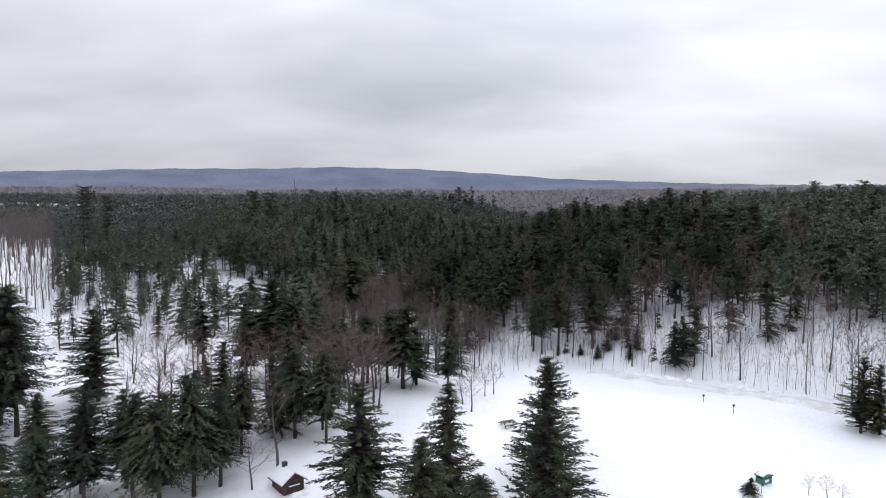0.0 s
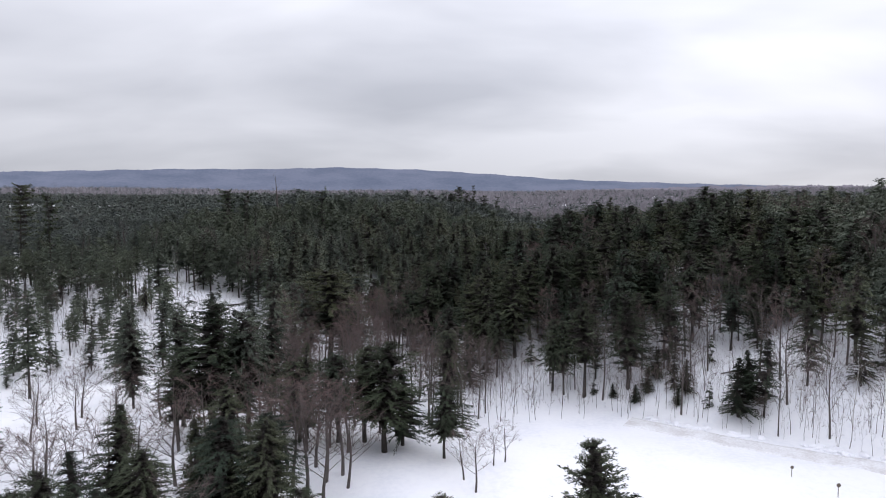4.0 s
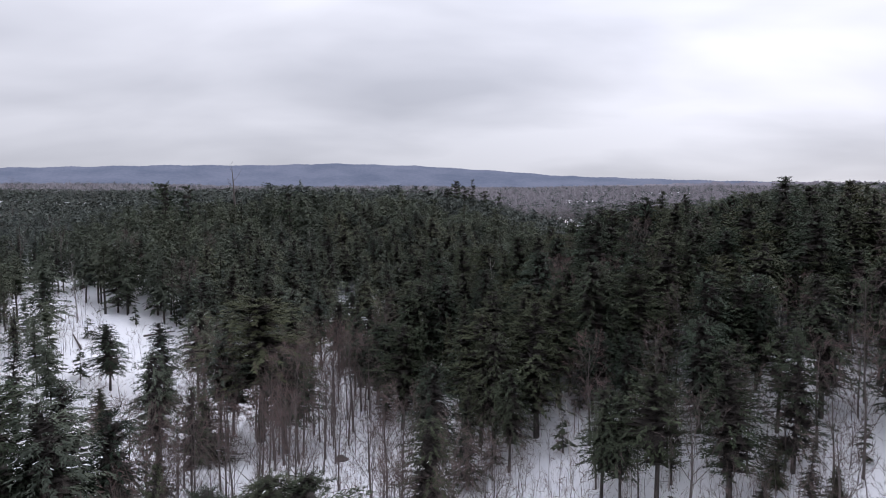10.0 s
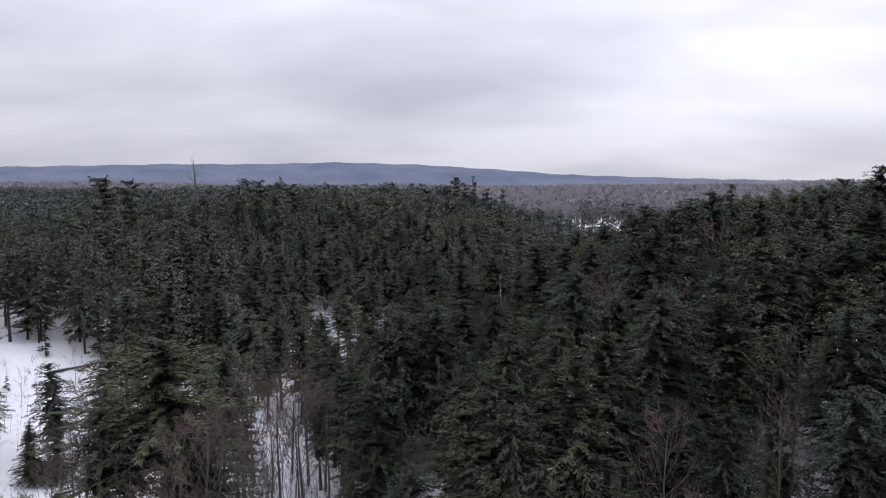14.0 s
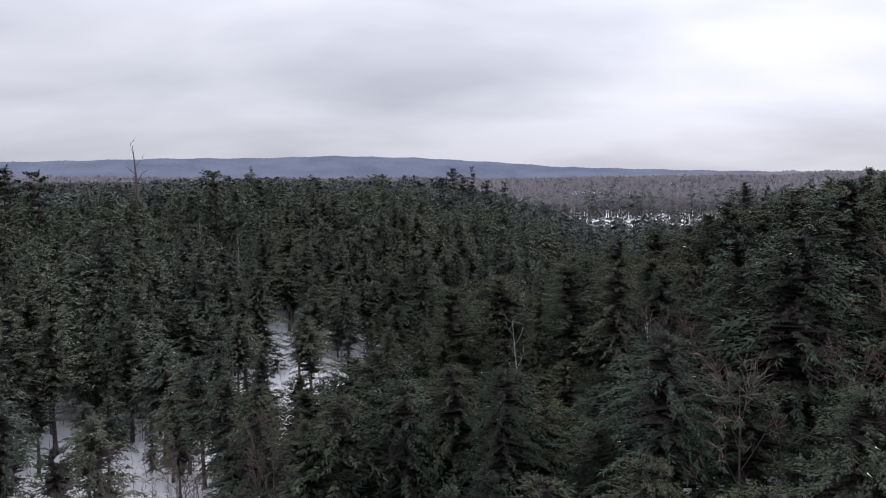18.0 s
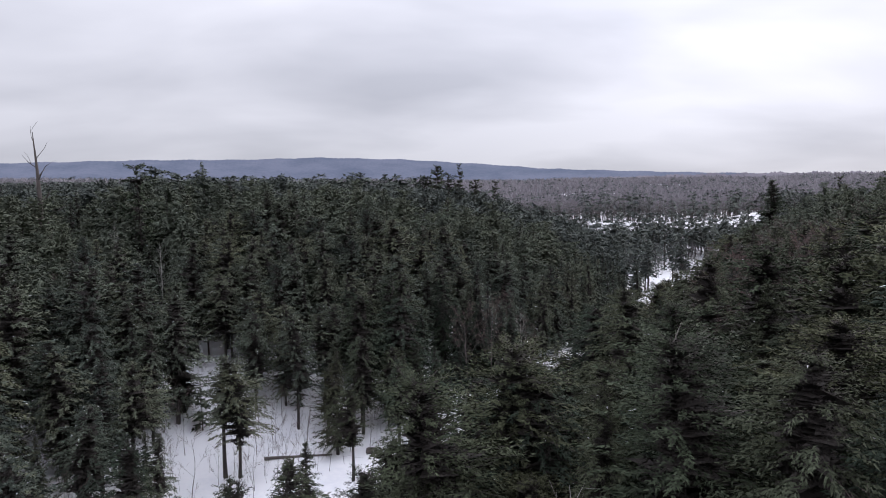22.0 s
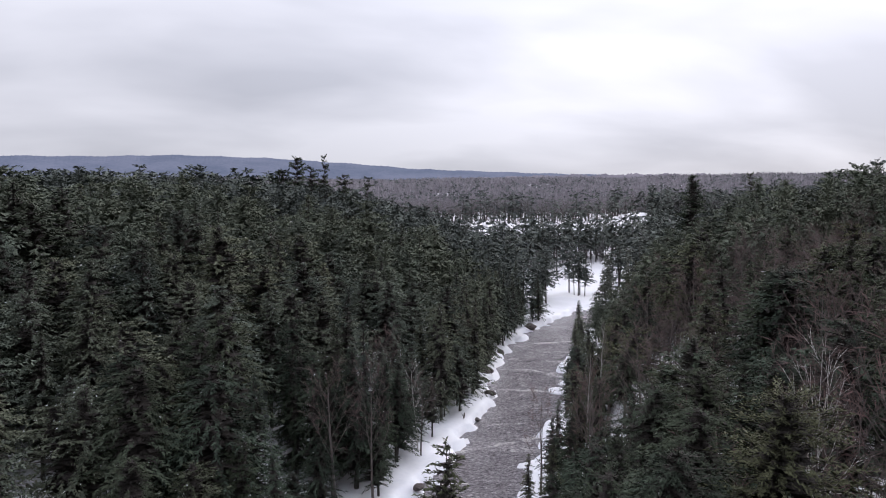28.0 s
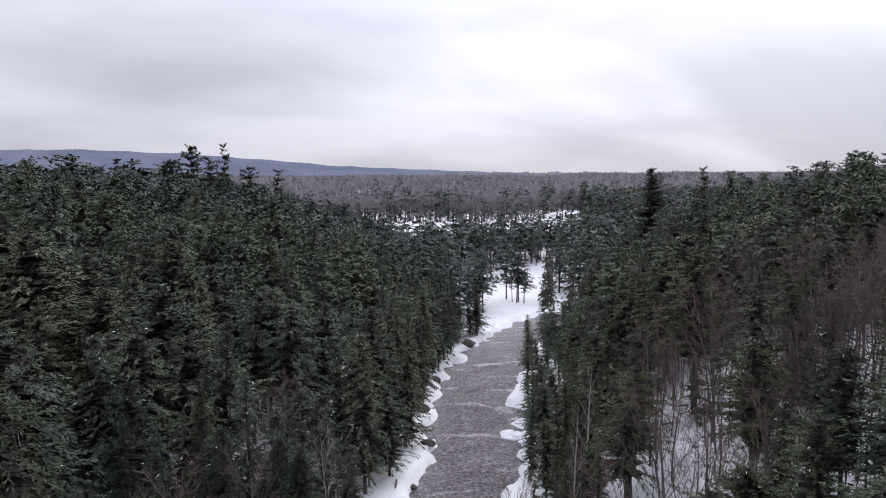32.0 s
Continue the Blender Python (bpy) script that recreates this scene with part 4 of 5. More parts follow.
merged("valley_bare_woods", VALLEY, vx, vy, ground_z(vx, vy), rng.uniform(8, 12.5, len(vx)) * np.where(np.hypot(vx, vy) < 452, 0.62, 1.0), [HAZED_TWIGS, GREY_BARK], "leafless grey-brown woods on the snowy terrace", "woods", 0.9, 13.0)
wide = ~ever & ~close
merged("far_bare_woods", FARBARE, fx[wide], fy[wide], fz[wide], rng.uniform(10, 15, wide.sum()), [HAZED_TWIGS, GREY_BARK], "leafless grey-brown woods across the snowy plain", "woods", 1.25, 13.0)
TINY = [whole(conifer(420 + v, "hemlock", 14, 1, 3.0, False, 0, 0.5, 3)) for v in range(3)]
merged("far_evergreens", TINY, fx[ever], fy[ever], fz[ever], rng.uniform(9, 15, ever.sum()), [HAZED_PLAIN, BARK, SNOW], "scattered far evergreens on the plain", "woods", 1.1, leafed=True)


# ---------------- single trees that stand out ----------------
def gz(px, py):
    return float(ground_z(px, py))


for v in range(3):
    t, c = conifer(700 + v, "plume", 84, 16, 0.45, True, 6, 0.40, 6)
    protos["tall_pine_tree", v] = thing("tall_pine_tree", t, c, [PINE_NEEDLES, BARK, SNOW], BARK, "tall wind-shaped pine rising above the canopy", "tree", "tall pines", True)
    protos["tall_pine_tree", v]["placed"] = 0
for v in range(3):
    t, c = conifer(720 + v, "open", 280, 34, 0.30, True, 5, 0.40, 7)
    protos["field_pine_tree", v] = thing("field_pine_tree", t, c, [PINE_NEEDLES, BARK, SNOW], BARK, "full-branched pine standing alone on the snowfield", "tree", "pines on the field", True)
    protos["field_pine_tree", v]["placed"] = 0
for v in range(3):
    protos["snag", v] = thing("dead_tree", *bare(740 + v, 16, 2, 1, 15.0, 0.16, 0.2), [PALE_BARK, PALE_BARK], PALE_BARK, "pale weathered dead tree with broken bare limbs", "tree", "dead trees")
    protos["snag", v]["placed"] = 0

# pines that rise above the skyline: place and height of the tip
for i, (px, py, tip, w) in enumerate([(8, 345, 37.5, 0.9), (12, 349, 35.5, 0.9), (15, 343, 38.0, 0.8), (4, 338, 34.0, 1.0), (20, 352, 33.5, 1.0), (27, 356, 33, 0.9),
                                      (-58, 206.5, 31.8, 1.0), (-53, 206, 31.3, 0.9), (-37.5, 235, 32.4, 1.0), (-90.5, 168, 32.0, 1.0), (-86, 171, 29.8, 0.9),
                                      (114, 309, 32.4, 0.8)]):
    h = tip - gz(px, py)
    plant(("tall_pine_tree", i % 3), px, py, gz(px, py), h, 77 * i, w * 15 / h)

plant(("field_pine_tree", 1), 84, 287, gz(84, 287), 31.2 - gz(84, 287), 40, 1.0)
plant(("tall_pine_tree", 2), 16.8, 208.5, gz(16.8, 208.5), 11.2 - gz(16.8, 208.5), 120, 0.85)

# the group round the near edge of the snowfield: kind, place, height, width
FIELD = [(1, -8.2, 66, 13.2, 1.0), (1, 11.0, 70, 14.3, 0.85), (1, 9.6, 58.5, 13.6, 1.05), (1, 52.4, 82, 9.8, 0.75), (1, 54.4, 81.5, 9.0, 0.7), (1, -48, 91, 13, 0.9)]
for i, (k, px, py, h, w) in enumerate(FIELD):
    plant(("field_pine_tree", i % 3), px, py, gz(px, py), h, 50 * i + 20, w * 1.65)
GROUP = [(0, 0.8, 95, 8.0, 1.0), (2, 0.6, 64.5, 14.2, 1.15), (2, -1.9, 56, 12.6, 1.25), (0, 3.4, 57, 8.5, 1.0),
         (0, -53, 81, 18.5, 0.8), (0, -57, 84, 17.5, 0.8), (1, -61, 91, 16, 0.9), (0, -56, 78, 12, 0.9), (2, -49, 79, 6.5, 1.6),
         (0, -43, 68.5, 6.8, 1.0), (2, -46, 66, 8, 1.3), (0, -48, 70, 7, 1.0), (0, -40, 64, 8.5, 0.9),
         (0, -36.8, 66.6, 12.2, 0.8), (0, -32.1, 67.2, 11.6, 0.85), (3, -34, 70, 10.8, 0.9), (0, -29, 66.5, 11.2, 0.85), (0, -26.2, 68.6, 13.2, 0.75), (3, -24.2, 70.5, 10.8, 0.9), (0, -30.5, 70.5, 10.2, 0.9), (3, -38.5, 69, 9.5, 0.9),
         (0, -23.7, 77, 10.0, 0.9), (3, -26.3, 79, 12.6, 0.9), (0, -18.2, 80.8, 11.0, 0.85), (2, -21, 82.5, 10.0, 1.2), (3, -28.5, 75, 11, 0.9),
         (0, -14.3, 79.5, 11.0, 0.75), (0, -15.2, 83, 10.2, 0.8), (1, -5.9, 97, 12.3, 1.0), (0, -8.4, 100, 11.4, 1.0), (0, -11.5, 99.5, 10.4, 1.0), (0, -16, 100, 9.5, 1.0), (3, -3.9, 99, 9.0, 1.0),
         (1, -26.5, 101.5, 15.6, 1.05), (0, -24.5, 103, 12, 0.95), (0, -30, 100, 10.4, 0.9), (2, -35.3, 98.2, 5.0, 1.3), (0, -21, 91, 9, 0.85),
         (1, -18.5, 136.6, 16.5, 1.1), (0, -15, 133, 11, 1.1), (2, -34.8, 149.6, 5.7, 1.3), (2, -37, 149, 6.0, 1.2), (2, -37.7, 137.7, 6.1, 1.3), (2, -22.8, 130.5, 7.5, 1.4), (0, -43.6, 152, 9.4, 0.8),
         (2, 26.5, 113, 2.6, 1.3), (2, 28.5, 114, 3.6, 1.2), (2, 31.5, 111, 2.2, 1.4), (2, 33, 112, 4.8, 1.1), (2, 24.0, 115, 2.0, 1.3), (2, 37.5, 106.5, 7.5, 1.2), (2, 39.5, 108, 6.5, 1.2), (2, 30.4, 116, 4.2, 1.2), (2, 32.5, 69.0, 1.8, 2.2)]
for i, (k, px, py, h, w) in enumerate(GROUP):
    plant((NAMES[k][0], 4, i % 3) if h > 5 else (NAMES[k][0], 0, i % 3), px, py, gz(px, py), h, 67 * i, w * 1.58)
bank = np.array(pts)
for i in range(6, len(bank) - 1):
    for sd, o0, o1 in ((1, 9.0, 11.0), (-1, 7.0, 8.8)):
        if bank[i, 1] > (262 if sd > 0 else 306) or rng.rand() < (0.25 if sd > 0 else 0.35):
            continue
        px, py = bank[i] + across[i] * sd * rng.uniform(o0, o1) + rng.uniform(-0.6, 0.6, 2)
        far = math.hypot(px - 11, py - 190)
        if gz(px, py) < -1.2:
            continue
        plant((NAMES[3 if rng.rand() < 0.6 else 0][0], 1 if far < 50 else 2 if far < 80 else 3, int(rng.randint(4))), px, py, gz(px, py), rng.uniform(4.5, 10.5) * (0.5 if sd > 0 else 1.0), rng.uniform(0, 360), rng.uniform(1.0, 1.3))
LEAFLESS = [(-44, 104, 7), (-47, 100, 6.5), (-50, 106, 7), (-41, 108, 7), (-38, 102, 6), (-53, 101, 6), (-46, 109, 7.5), (-36, 109, 7),
            (-19, 74.2, 9.7), (-20.5, 69.5, 6.4), (38.6, 68.6, 2.3), (40.2, 68.0, 2.5), (41.4, 67.2, 2.0), (7.2, 94, 4.6), (6.0, 93, 4.2), (3.8, 88, 6.2), (2.6, 90, 5.2),
            (-12.5, 87, 10.6), (-11, 89.5, 10.5), (-14, 88.8, 10.2), (-9.8, 91, 9.6), (-15.5, 91.5, 9.6), (-8.6, 88.5, 8.6), (-12.5, 92.5, 9.6), (-10.6, 86, 9.4), (-16.8, 87, 9.0),
            (-31, 80, 11), (-29.5, 82.5, 11), (-33, 79, 10.2), (-27.5, 84, 10.4), (-35.5, 82, 9.6), (-35, 72, 9.6), (-36.2, 62.5, 5), (-33, 61.5, 5), (-29, 60.5, 5.5), (-38, 88, 9), (-41, 84, 8.5), (-26, 89, 9.5), (-23, 86, 9.5),
            (-14.7, 97, 9.2), (-12, 98, 9.0), (-17.6, 95, 9.2), (-20, 99, 9.6), (-10, 96.5, 8.8), (-22, 97, 9), (-19, 103.5, 9.8), (-29, 97, 9.4), (-24.5, 94, 9.5), (-7, 103, 9.0)]
for i, (px, py, h) in enumerate(LEAFLESS):
    plant(("bare_tree", i % 5), px, py, gz(px, py), h * 15 / 13, 83 * i, 1.5)
protos["old_snag", 0] = thing("dead_tree", *bare(752, 12, 1, 1, 15.0, 0.10, 0.30), [GREY_BARK, GREY_BARK], GREY_BARK, "tall dark dead trunk with short broken limbs above the woods", "tree", "dead trees")
protos["old_snag", 0]["placed"] = 0
plant(("old_snag", 0), -52, 234, gz(-52, 234), 27.5, 30, 1.25)
for i, (px, py, tip) in enumerate(SNAGS):
    h = tip - gz(px, py)
    plant(("snag", i % 3), px, py, gz(px, py), h, 91 * i, 0.7)

for v in range(2):
    protos["birch", v] = thing("birch_tree", *bare(760 + v, 12, 4, 5, 13.0, 0.36, 0.10), [TWIGS, WHITE_BARK], WHITE_BARK, "slender birch with a white trunk and bare reddish twigs", "tree", "birches")
    protos["birch", v]["placed"] = 0
for i, (px, py, h) in enumerate([(30, 193, 12), (31.2, 194.5, 11.5), (32.5, 189, 11), (27.5, 190, 10.5), (14, 121, 9), (22, 118, 8.5), (44, 104, 10), (48, 100, 9.5), (56, 97, 10.5), (20, 238, 10), (11, 233, 9.5)]):
    plant(("birch", i % 2), px, py, gz(px, py), h * 15 / 13, 71 * i, 0.9)

# ---------------- made things and loose pieces ----------------
WOOD = noisy("weathered_wood", [(0.3, (0.09, 0.07, 0.055)), (0.7, (0.2, 0.16, 0.13))], scale=4, bump=0.3, stretch=(1, 1, 0.2))
BRICK = noisy("dark_red_brick", [(0.3, (0.038, 0.027, 0.026)), (0.55, (0.070, 0.043, 0.041)), (0.72, (0.19, 0.145, 0.138))], scale=2.5, bump=0.4, fine_scale=9, fine=0.6)
GREEN = noisy("green_paint", [(0.3, (0.015, 0.11, 0.07)), (0.7, (0.03, 0.17, 0.11))], scale=3, rough=0.5, spec=0.4)
DARK = noisy("dark_metal", [(0.3, (0.02, 0.02, 0.022)), (0.7, (0.05, 0.05, 0.055))], scale=5, rough=0.5)
RED = noisy("red_trim", [(0.3, (0.075, 0.030, 0.028)), (0.7, (0.13, 0.052, 0.048))], scale=5)
WHITE = noisy("white_panel", [(0.3, (0.62, 0.64, 0.64)), (0.7, (0.78, 0.78, 0.78))], scale=4)
ROCK = noisy("river_rock", [(0.3, (0.05, 0.045, 0.044)), (0.7, (0.14, 0.115, 0.105))], scale=1.5, bump=0.7, bump_scale=4)


def part(name, bm, mat, parent, label=""):
    me = bpy.data.meshes.new(name)
    bm.to_mesh(me)
    bm.free()
    me.materials.append(mat)
    ob = new(name, me)
    ob.parent = parent
    return tagged(ob, label) if label else ob


def box(x0, x1, y0, y1, z0, z1, bevel=0.0):
    bm = bmesh.new()
    bmesh.ops.create_cube(bm, size=1, matrix=Matrix.LocRotScale(((x0 + x1) / 2, (y0 + y1) / 2, (z0 + z1) / 2), None, (x1 - x0, y1 - y0, z1 - z0)))
    if bevel:
        bmesh.ops.bevel(bm, geom=bm.edges, offset=bevel, segments=2, affect="EDGES")
    return bm


def prism(outline, depth):
    """An outline in x and z pushed along y."""
    bm = bmesh.new()
    a = [bm.verts.new((px, -depth / 2, pz)) for px, pz in outline]
    b = [bm.verts.new((px, depth / 2, pz)) for px, pz in outline]
    bm.faces.new(a)
    bm.faces.new(b[::-1])
    for i in range(len(a)):
        j = (i + 1) % len(a)
        bm.faces.new((a[j], a[i], b[i], b[j]))
    bmesh.ops.recalc_face_normals(bm, faces=bm.faces)
    return bm


def stick(a, b, r0, r1, sides=8):
    v, f = tube([a, (np.array(a) + np.array(b)) / 2, b], [r0, (r0 + r1) / 2, r1], sides)
    bm = bmesh.new()
    vs = [bm.verts.new(p) for p in v]
    for t in f:
        bm.faces.new([vs[i] for i in t])
    bm.faces.new(vs[:sides][::-1]), bm.faces.new(vs[-sides:])
    return bm


# the brick hut, low in the snow, its gable towards the field
hut = tagged(new("brick_hut"), "small dark brick hut with a snow-covered gable roof", "hut")
part("wall", prism([(-1.15, 0), (1.15, 0), (1.15, 1.25), (0, 2.05), (-1.15, 1.25)], 2.7), BRICK, hut)
for sd in (-1, 1):
    part("roof_slope", prism([(sd * 1.5, 1.02), (sd * 1.5, 1.10), (0, 2.16), (0, 2.07)], 3.3), RED, hut, "dull red roof edge")
    part("snow_cover", prism([(sd * 1.47, 1.13), (sd * 1.44, 1.27), (sd * 0.02, 2.34), (sd * 0.02, 2.18)], 3.2), SNOW, hut, "thick snow on the roof")
chimney = part("chimney", box(-0.22, 0.22, 0.45, 0.9, 1.9, 2.62, 0.02), DARK, hut, "dark square chimney")
part("cap", box(-0.27, 0.27, 0.4, 0.95, 2.62, 2.68), DARK, chimney)
win = part("window", box(-0.55, 0.55, -1.39, -1.33, 0.85, 1.2), DARK, hut, "dark slot window")
part("sill", box(-0.6, 0.6, -1.5, -1.36, 0.78, 0.9, 0.02), SNOW, win, "snow-topped sill")
hut.matrix_basis = pose(-16.7, 70.0, gz(-16.7, 70.0) - 0.12, 0, 0, 40) @ Matrix.Diagonal((1.02, 1.02, 1.02, 1))
for i, (px, py, r) in enumerate([(-15.4, 68.4, 0.5), (-14.6, 68.9, 0.4)]):
    bm = bmesh.new()
    bmesh.ops.create_icosphere(bm, subdivisions=3, radius=1)
    for v_ in bm.verts:
        v_.co *= 1 + 0.25 * noise.noise(v_.co * 1.3 + Vector((i * 5, 0, 0)))
    top = part("snow_heap", bm, SNOW, None)
    tagged(top, "rounded heap of snow beside the brick hut", "snow heap")
    top.matrix_basis = pose(px, py, gz(px, py), 0, 0, 30) @ Matrix.Diagonal((r * 1.4, r, r * 0.7, 1))

# the green kiosk on its post
kiosk = tagged(new("notice_kiosk"), "small green kiosk with pale panels and a snowy roof", "kiosk")
for sx_ in (-0.75, 0.75):
    for sy_ in (-0.5, 0.5):
        part("corner_post", box(sx_ - 0.07, sx_ + 0.07, sy_ - 0.07, sy_ + 0.07, 0, 1.5), GREEN, kiosk)
for sy_ in (-0.5, 0.5):
    part("board", box(-0.68, 0.68, sy_ - 0.03, sy_ + 0.03, 0.55, 1.25), GREEN, kiosk)
    part("panel", box(-0.42, 0.3, sy_ * 1.08 - 0.012, sy_ * 1.08 + 0.012, 0.72, 1.08), WHITE, kiosk, "pale notice panel")
for sx_ in (-0.75, 0.75):
    part("side_board", box(sx_ - 0.03, sx_ + 0.03, -0.43, 0.43, 0.6, 1.2), GREEN, kiosk)
roof = part("roof", prism([(-0.95, 1.48), (0.95, 1.48), (0.95, 1.56), (0, 1.78), (-0.95, 1.56)], 1.5), GREEN, kiosk)
part("snow_cover", prism([(-0.9, 1.58), (0.85, 1.585), (0.6, 1.68), (0, 1.88), (-0.75, 1.7)], 1.1), SNOW, roof, "snow lying on the roof")
kiosk.matrix_basis = pose(35.0, 71.0, gz(35.0, 71.0) - 0.45, 0, 0, 28) @ Matrix.Diagonal((0.85, 0.85, 0.85, 1))

# markers along the road, stakes on the field, a two-post board
for px, py, h, disc in ((36.0, 90.6, 1.0, 0.17), (38.6, 87.0, 1.2, 0.2)):
    mk = tagged(new("marker_post"), "thin dark marker post with a round head in snow", "post", "markers along the road")
    part("post", stick((0, 0, -0.2), (0, 0, h), 0.04, 0.035), WOOD, mk)
    bm = bmesh.new()
    bmesh.ops.create_cone(bm, cap_ends=True, segments=16, radius1=disc, radius2=disc, depth=0.05, matrix=pose(0, -0.06, h, 90))
    part("head", bm, WOOD, mk)
    mk.matrix_basis = pose(px, py, gz(px, py))
for px, py, h in ((20.9, 62.5, 1.6), (33.8, 69.0, 1.5)):
    st_ = part("stake", stick((0, 0, -0.2), (0.03, 0, h), 0.03, 0.02), WOOD, None)
    tagged(st_, "thin bare wooden stake standing in the snow", "stake")
    st_.matrix_basis = pose(px, py, gz(px, py))
bd_ = tagged(new("sign_board"), "dark two-post sign board beside the road", "sign")
for sx_ in (-0.4, 0.4):
    part("post", box(sx_ - 0.06, sx_ + 0.06, -0.06, 0.06, -0.2, 1.5), WOOD, bd_)
    part("board", box(sx_ - 0.3, sx_ + 0.3, -0.1, -0.06, 0.75, 1.45, 0.01), WOOD, bd_)
bd_.matrix_basis = pose(56.3, 85.0, gz(56.3, 85.0), 0, 0, 15)
tb = tagged(new("picnic_table"), "dark wooden picnic table half buried in snow", "table")
for k_ in range(4):
    part("plank", box(-0.9, 0.9, -0.36 + k_ * 0.18, -0.2 + k_ * 0.18, 0.55, 0.6), WOOD, tb)
for sy_ in (-0.75, 0.75):
    part("bench", box(-0.9, 0.9, sy_ - 0.13, sy_ + 0.13, 0.25, 0.3), WOOD, tb)
for sx_ in (-0.65, 0.65):
    for sy_ in (-1, 1):
        part("leg", stick((sx_, sy_ * 0.65, -0.1), (sx_, sy_ * 0.2, 0.56), 0.05, 0.05, 6), WOOD, tb)
tb.matrix_basis = pose(8.3, 84, gz(8.3, 84), 0, 0, 25)

# the ploughed track along the foot of the bank
ROAD = noisy("packed_dirty_snow", [(0.35, (0.60, 0.575, 0.575)), (0.5, (0.72, 0.71, 0.72)), (0.65, (0.82, 0.82, 0.84))], scale=0.5, stretch=(1, 1, 1), rough=0.7, bump=0.5, bump_scale=3, fine_scale=4)
line = np.array([(24.0, 107.4), (26.8, 105.4), (30.5, 102.4), (35.5, 98.8), (42, 95.0), (48, 91.6), (54, 88.2), (64, 82), (76, 74)])
tt = np.linspace(0, len(line) - 1, 70)
mid = np.stack([np.interp(tt, np.arange(len(line)), line[:, k_]) for k_ in (0, 1)], 1)
tg = unit(np.gradient(mid, axis=0))
nr = np.stack([tg[:, 1], -tg[:, 0]], 1)
off = np.array([-1.75, -1.6, -1.0, -0.65, 0.0, 0.65, 1.0, 1.5, 1.7])
dip = np.array([-0.15, 0.05, 0.03, -0.02, 0.05, -0.02, 0.03, 0.05, -0.15])
rv = mid[:, None] + nr[:, None] * off[None, :, None]
rz = ground_z(rv[..., 0], rv[..., 1]) + 0.06 + dip[None] + 0.02 * wave(rv[..., 0], rv[..., 1], 0.5, 1.0)
ri = np.arange(70 * 9).reshape(70, 9)
rq = np.stack([ri[:-1, :-1], ri[:-1, 1:], ri[1:, 1:], ri[1:, :-1]], -1).reshape(-1, 4)
tagged(new("road", mesh_from("road", np.concatenate([rv, rz[..., None]], -1).reshape(-1, 3), rq, [ROAD], flat=False)), "ploughed track of packed dirty snow with ruts", "road", kind="structure")


def lump(name, mat, label, category, group, px, py, sx_, sy_, sz_, seed, sub=3, snow=False):
    bm = bmesh.new()
    bmesh.ops.create_icosphere(bm, subdivisions=sub, radius=1)
    for v_ in bm.verts:
        v_.co *= 1 + 0.35 * noise.noise(v_.co * 1.1 + Vector((seed * 3.7, seed, 0))) + 0.12 * noise.noise(v_.co * 3.1 + Vector((0, seed * 2.3, 0)))
    top = part(name, bm, mat, None)
    tagged(top, label, category, group)
    top.matrix_basis = pose(px, py, gz(px, py) + sz_ * 0.15, 0, 0, seed * 47) @ Matrix.Diagonal((sx_, sy_, sz_, 1))
    return top


# ploughed-up berm beside the track
for i in range(46):
    t_ = rng.uniform(2, 68)
    c_ = np.array([np.interp(t_, np.arange(70), mid[:, k_]) for k_ in (0, 1)])
    n_ = np.array([np.interp(t_, np.arange(70), nr[:, k_]) for k_ in (0, 1)])
    q_ = c_ - n_ * rng.uniform(2.1, 3.2)
    lump("snow_lump", SNOW, "rough lump of ploughed snow beside the track", "snow lump", "ploughed snow", q_[0], q_[1], rng.uniform(0.4, 1.1), rng.uniform(0.3, 0.6), rng.uniform(0.2, 0.45), i, 2)
# boulders and rocks
for i, (px, py, r) in enumerate([(-48.5, 78, 1.5), (-8.5, 131, 0.7), (17.5, 222, 1.2), (14, 217, 0.9), (21, 230, 1.0), (24, 236, 0.8), (36.5, 268, 1.2), (43, 282, 0.9), (56, 302, 1.3), (-1, 206, 0.8), (45, 252, 0.7), (60.5, 284, 0.8)]):
    lump("boulder", ROCK, "dark rounded boulder at the edge of the snow", "rock", "boulders", px, py, r, r * 0.8, r * 0.6, i + 60)
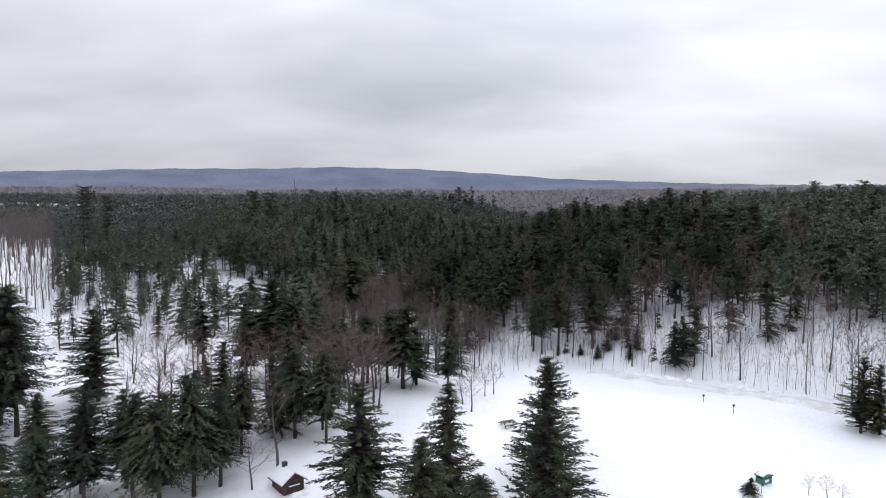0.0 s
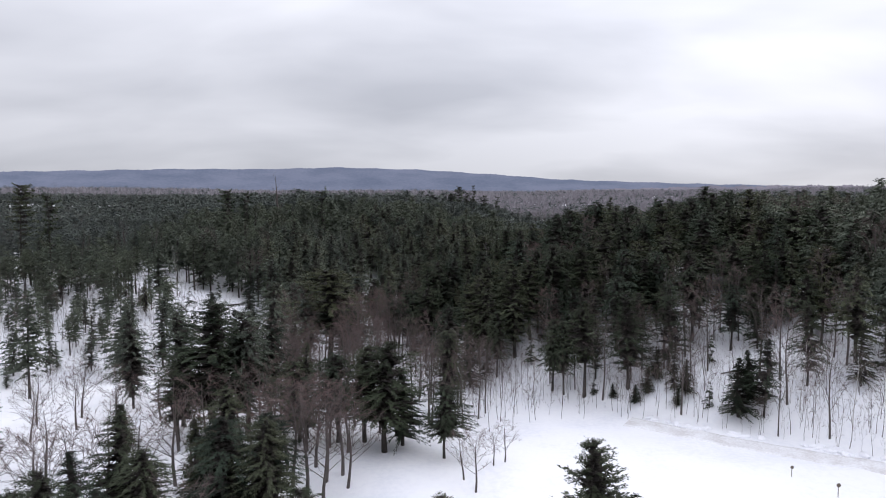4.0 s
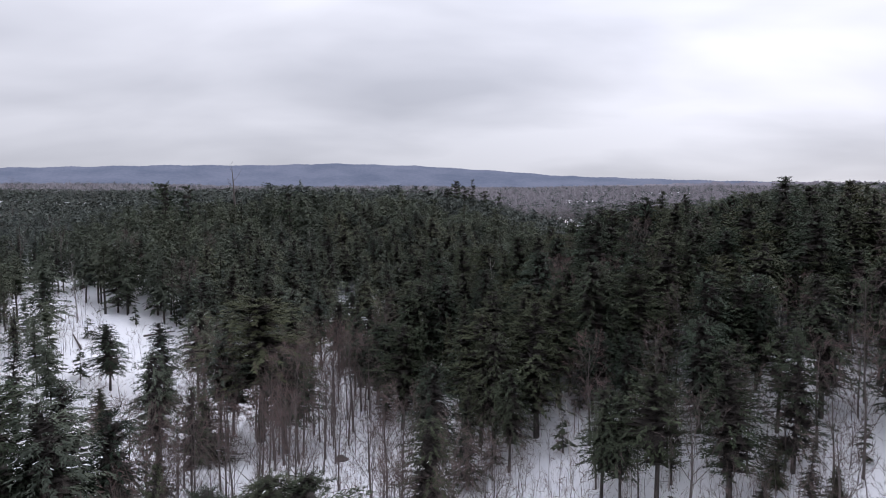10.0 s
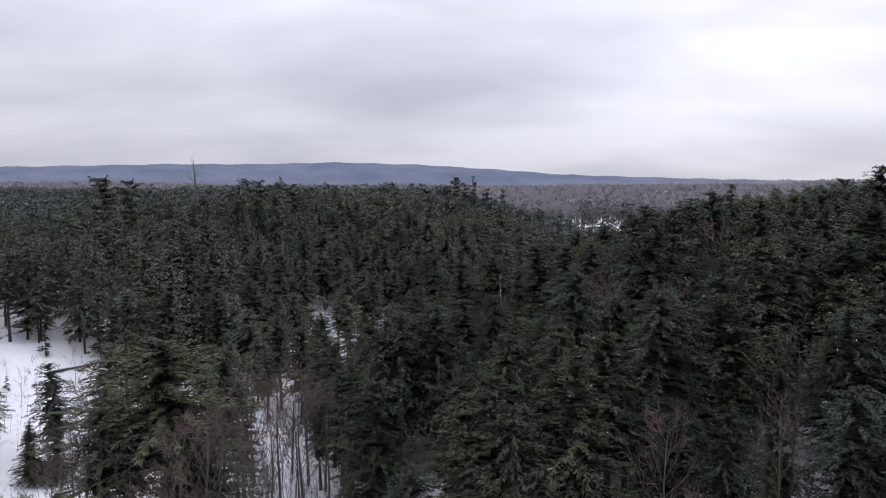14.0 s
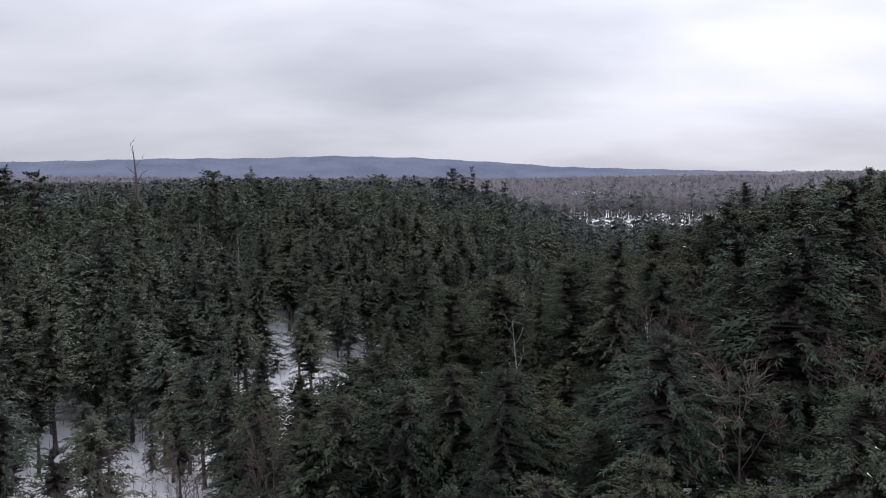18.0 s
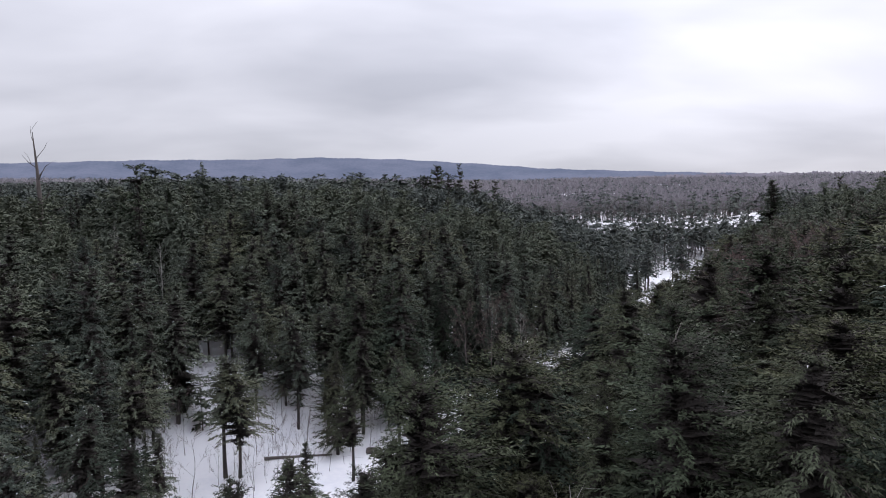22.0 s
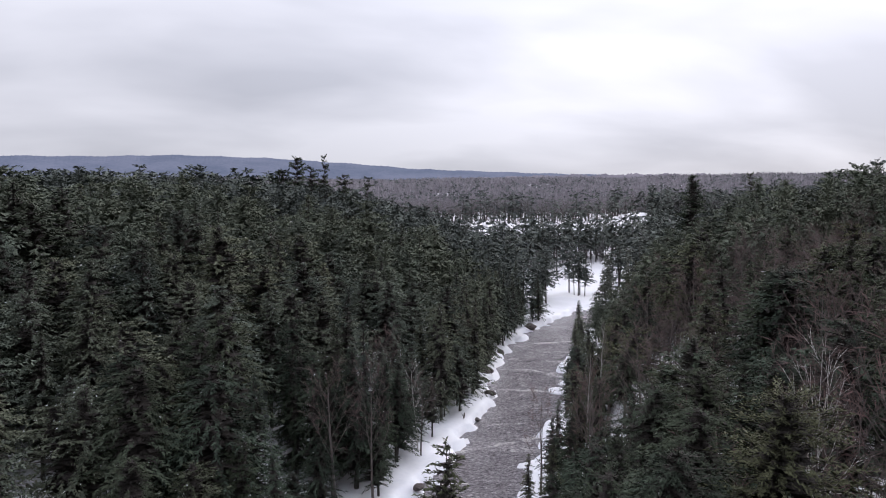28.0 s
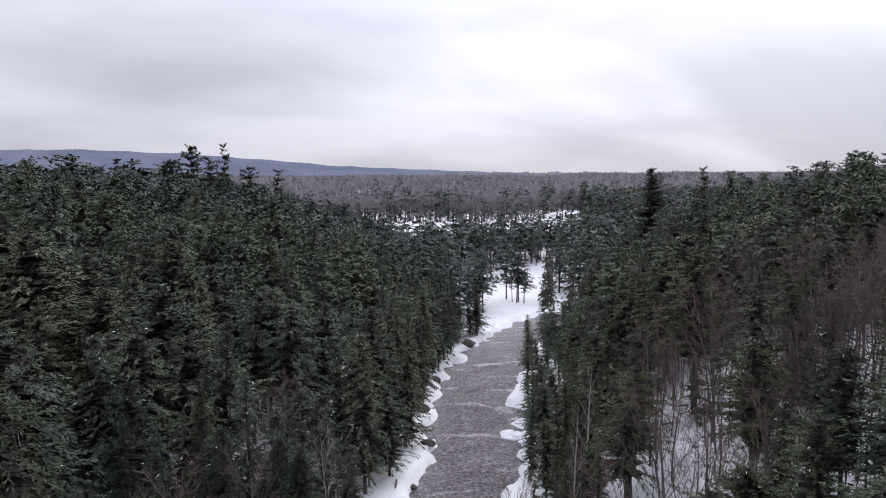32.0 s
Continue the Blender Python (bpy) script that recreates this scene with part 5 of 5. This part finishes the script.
# fallen trunks
for i in range(12):
    k_ = int(rng.randint(4, 60))
    q_ = pts[k_] - across[k_] * rng.uniform(3.4, 4.6)
    r_ = rng.uniform(0.25, 0.7)
    lump("rock", ROCK, "low wet rock at the river's icy edge", "rock", "rocks at the water", q_[0], q_[1], r_ * 1.5, r_, r_ * 0.7, i + 90, 2)
for i, (k_, o_, r_) in enumerate([(14, 5.2, 1.9), (15, 5.4, 1.3), (20, 4.9, 1.1), (31, 5.0, 1.2), (11, -3.4, 0.5), (12, -3.0, 0.4), (17, -3.6, 0.45)]):
    q_ = pts[k_] + across[k_] * o_
    ice = lump("ice_shelf", SNOW, "snow-covered ice shelf at the river's edge", "ice", "ice along the river", q_[0], q_[1], r_ * 1.7, r_, 0.5, i + 130, 3)
    ice.location.z = WATER + 0.1
for i, (px, py, ln_, az_, el_) in enumerate([(-47, 170, 6, 60, -14), (-52, 160, 5, 130, 6), (13, 218, 7, 20, -4), (8, 213, 6, 150, 3), (-12, 203, 7, 10, 2), (-6, 207, 5, 100, 4), (26, 243, 6, 70, -3), (38, 280, 5, 40, 0), (30, 120, 6, 100, 16), (45, 112, 7, 170, 5), (-40, 158, 6, 80, 12)]):
    o_ = np.array([0, 0, 0.2])
    e_ = np.array([math.cos(radians(az_)) * ln_, math.sin(radians(az_)) * ln_, 0])
    e_[2] = gz(px + e_[0], py + e_[1]) - gz(px, py) + 0.25
    lg = tagged(new("fallen_log"), "fallen bare trunk lying across the snow", "log", "fallen trunks")
    part("trunk", stick(o_, e_, 0.17, 0.09), GREY_BARK, lg)
    for k_ in range(4):
        b_ = o_ + (e_ - o_) * (0.35 + 0.17 * k_)
        part("branch_stub", stick(b_, b_ + np.array([rng.uniform(-0.5, 0.5), rng.uniform(-0.5, 0.5), rng.uniform(0.4, 0.9)]), 0.04, 0.012, 5), GREY_BARK, lg)
    lg.matrix_basis = pose(px, py, gz(px, py))

# stock shapes that no place called for
for p in list(protos.values()):
    if not p["placed"]:
        for c_ in list(p.children):
            bpy.data.objects.remove(c_)
        bpy.data.objects.remove(p)
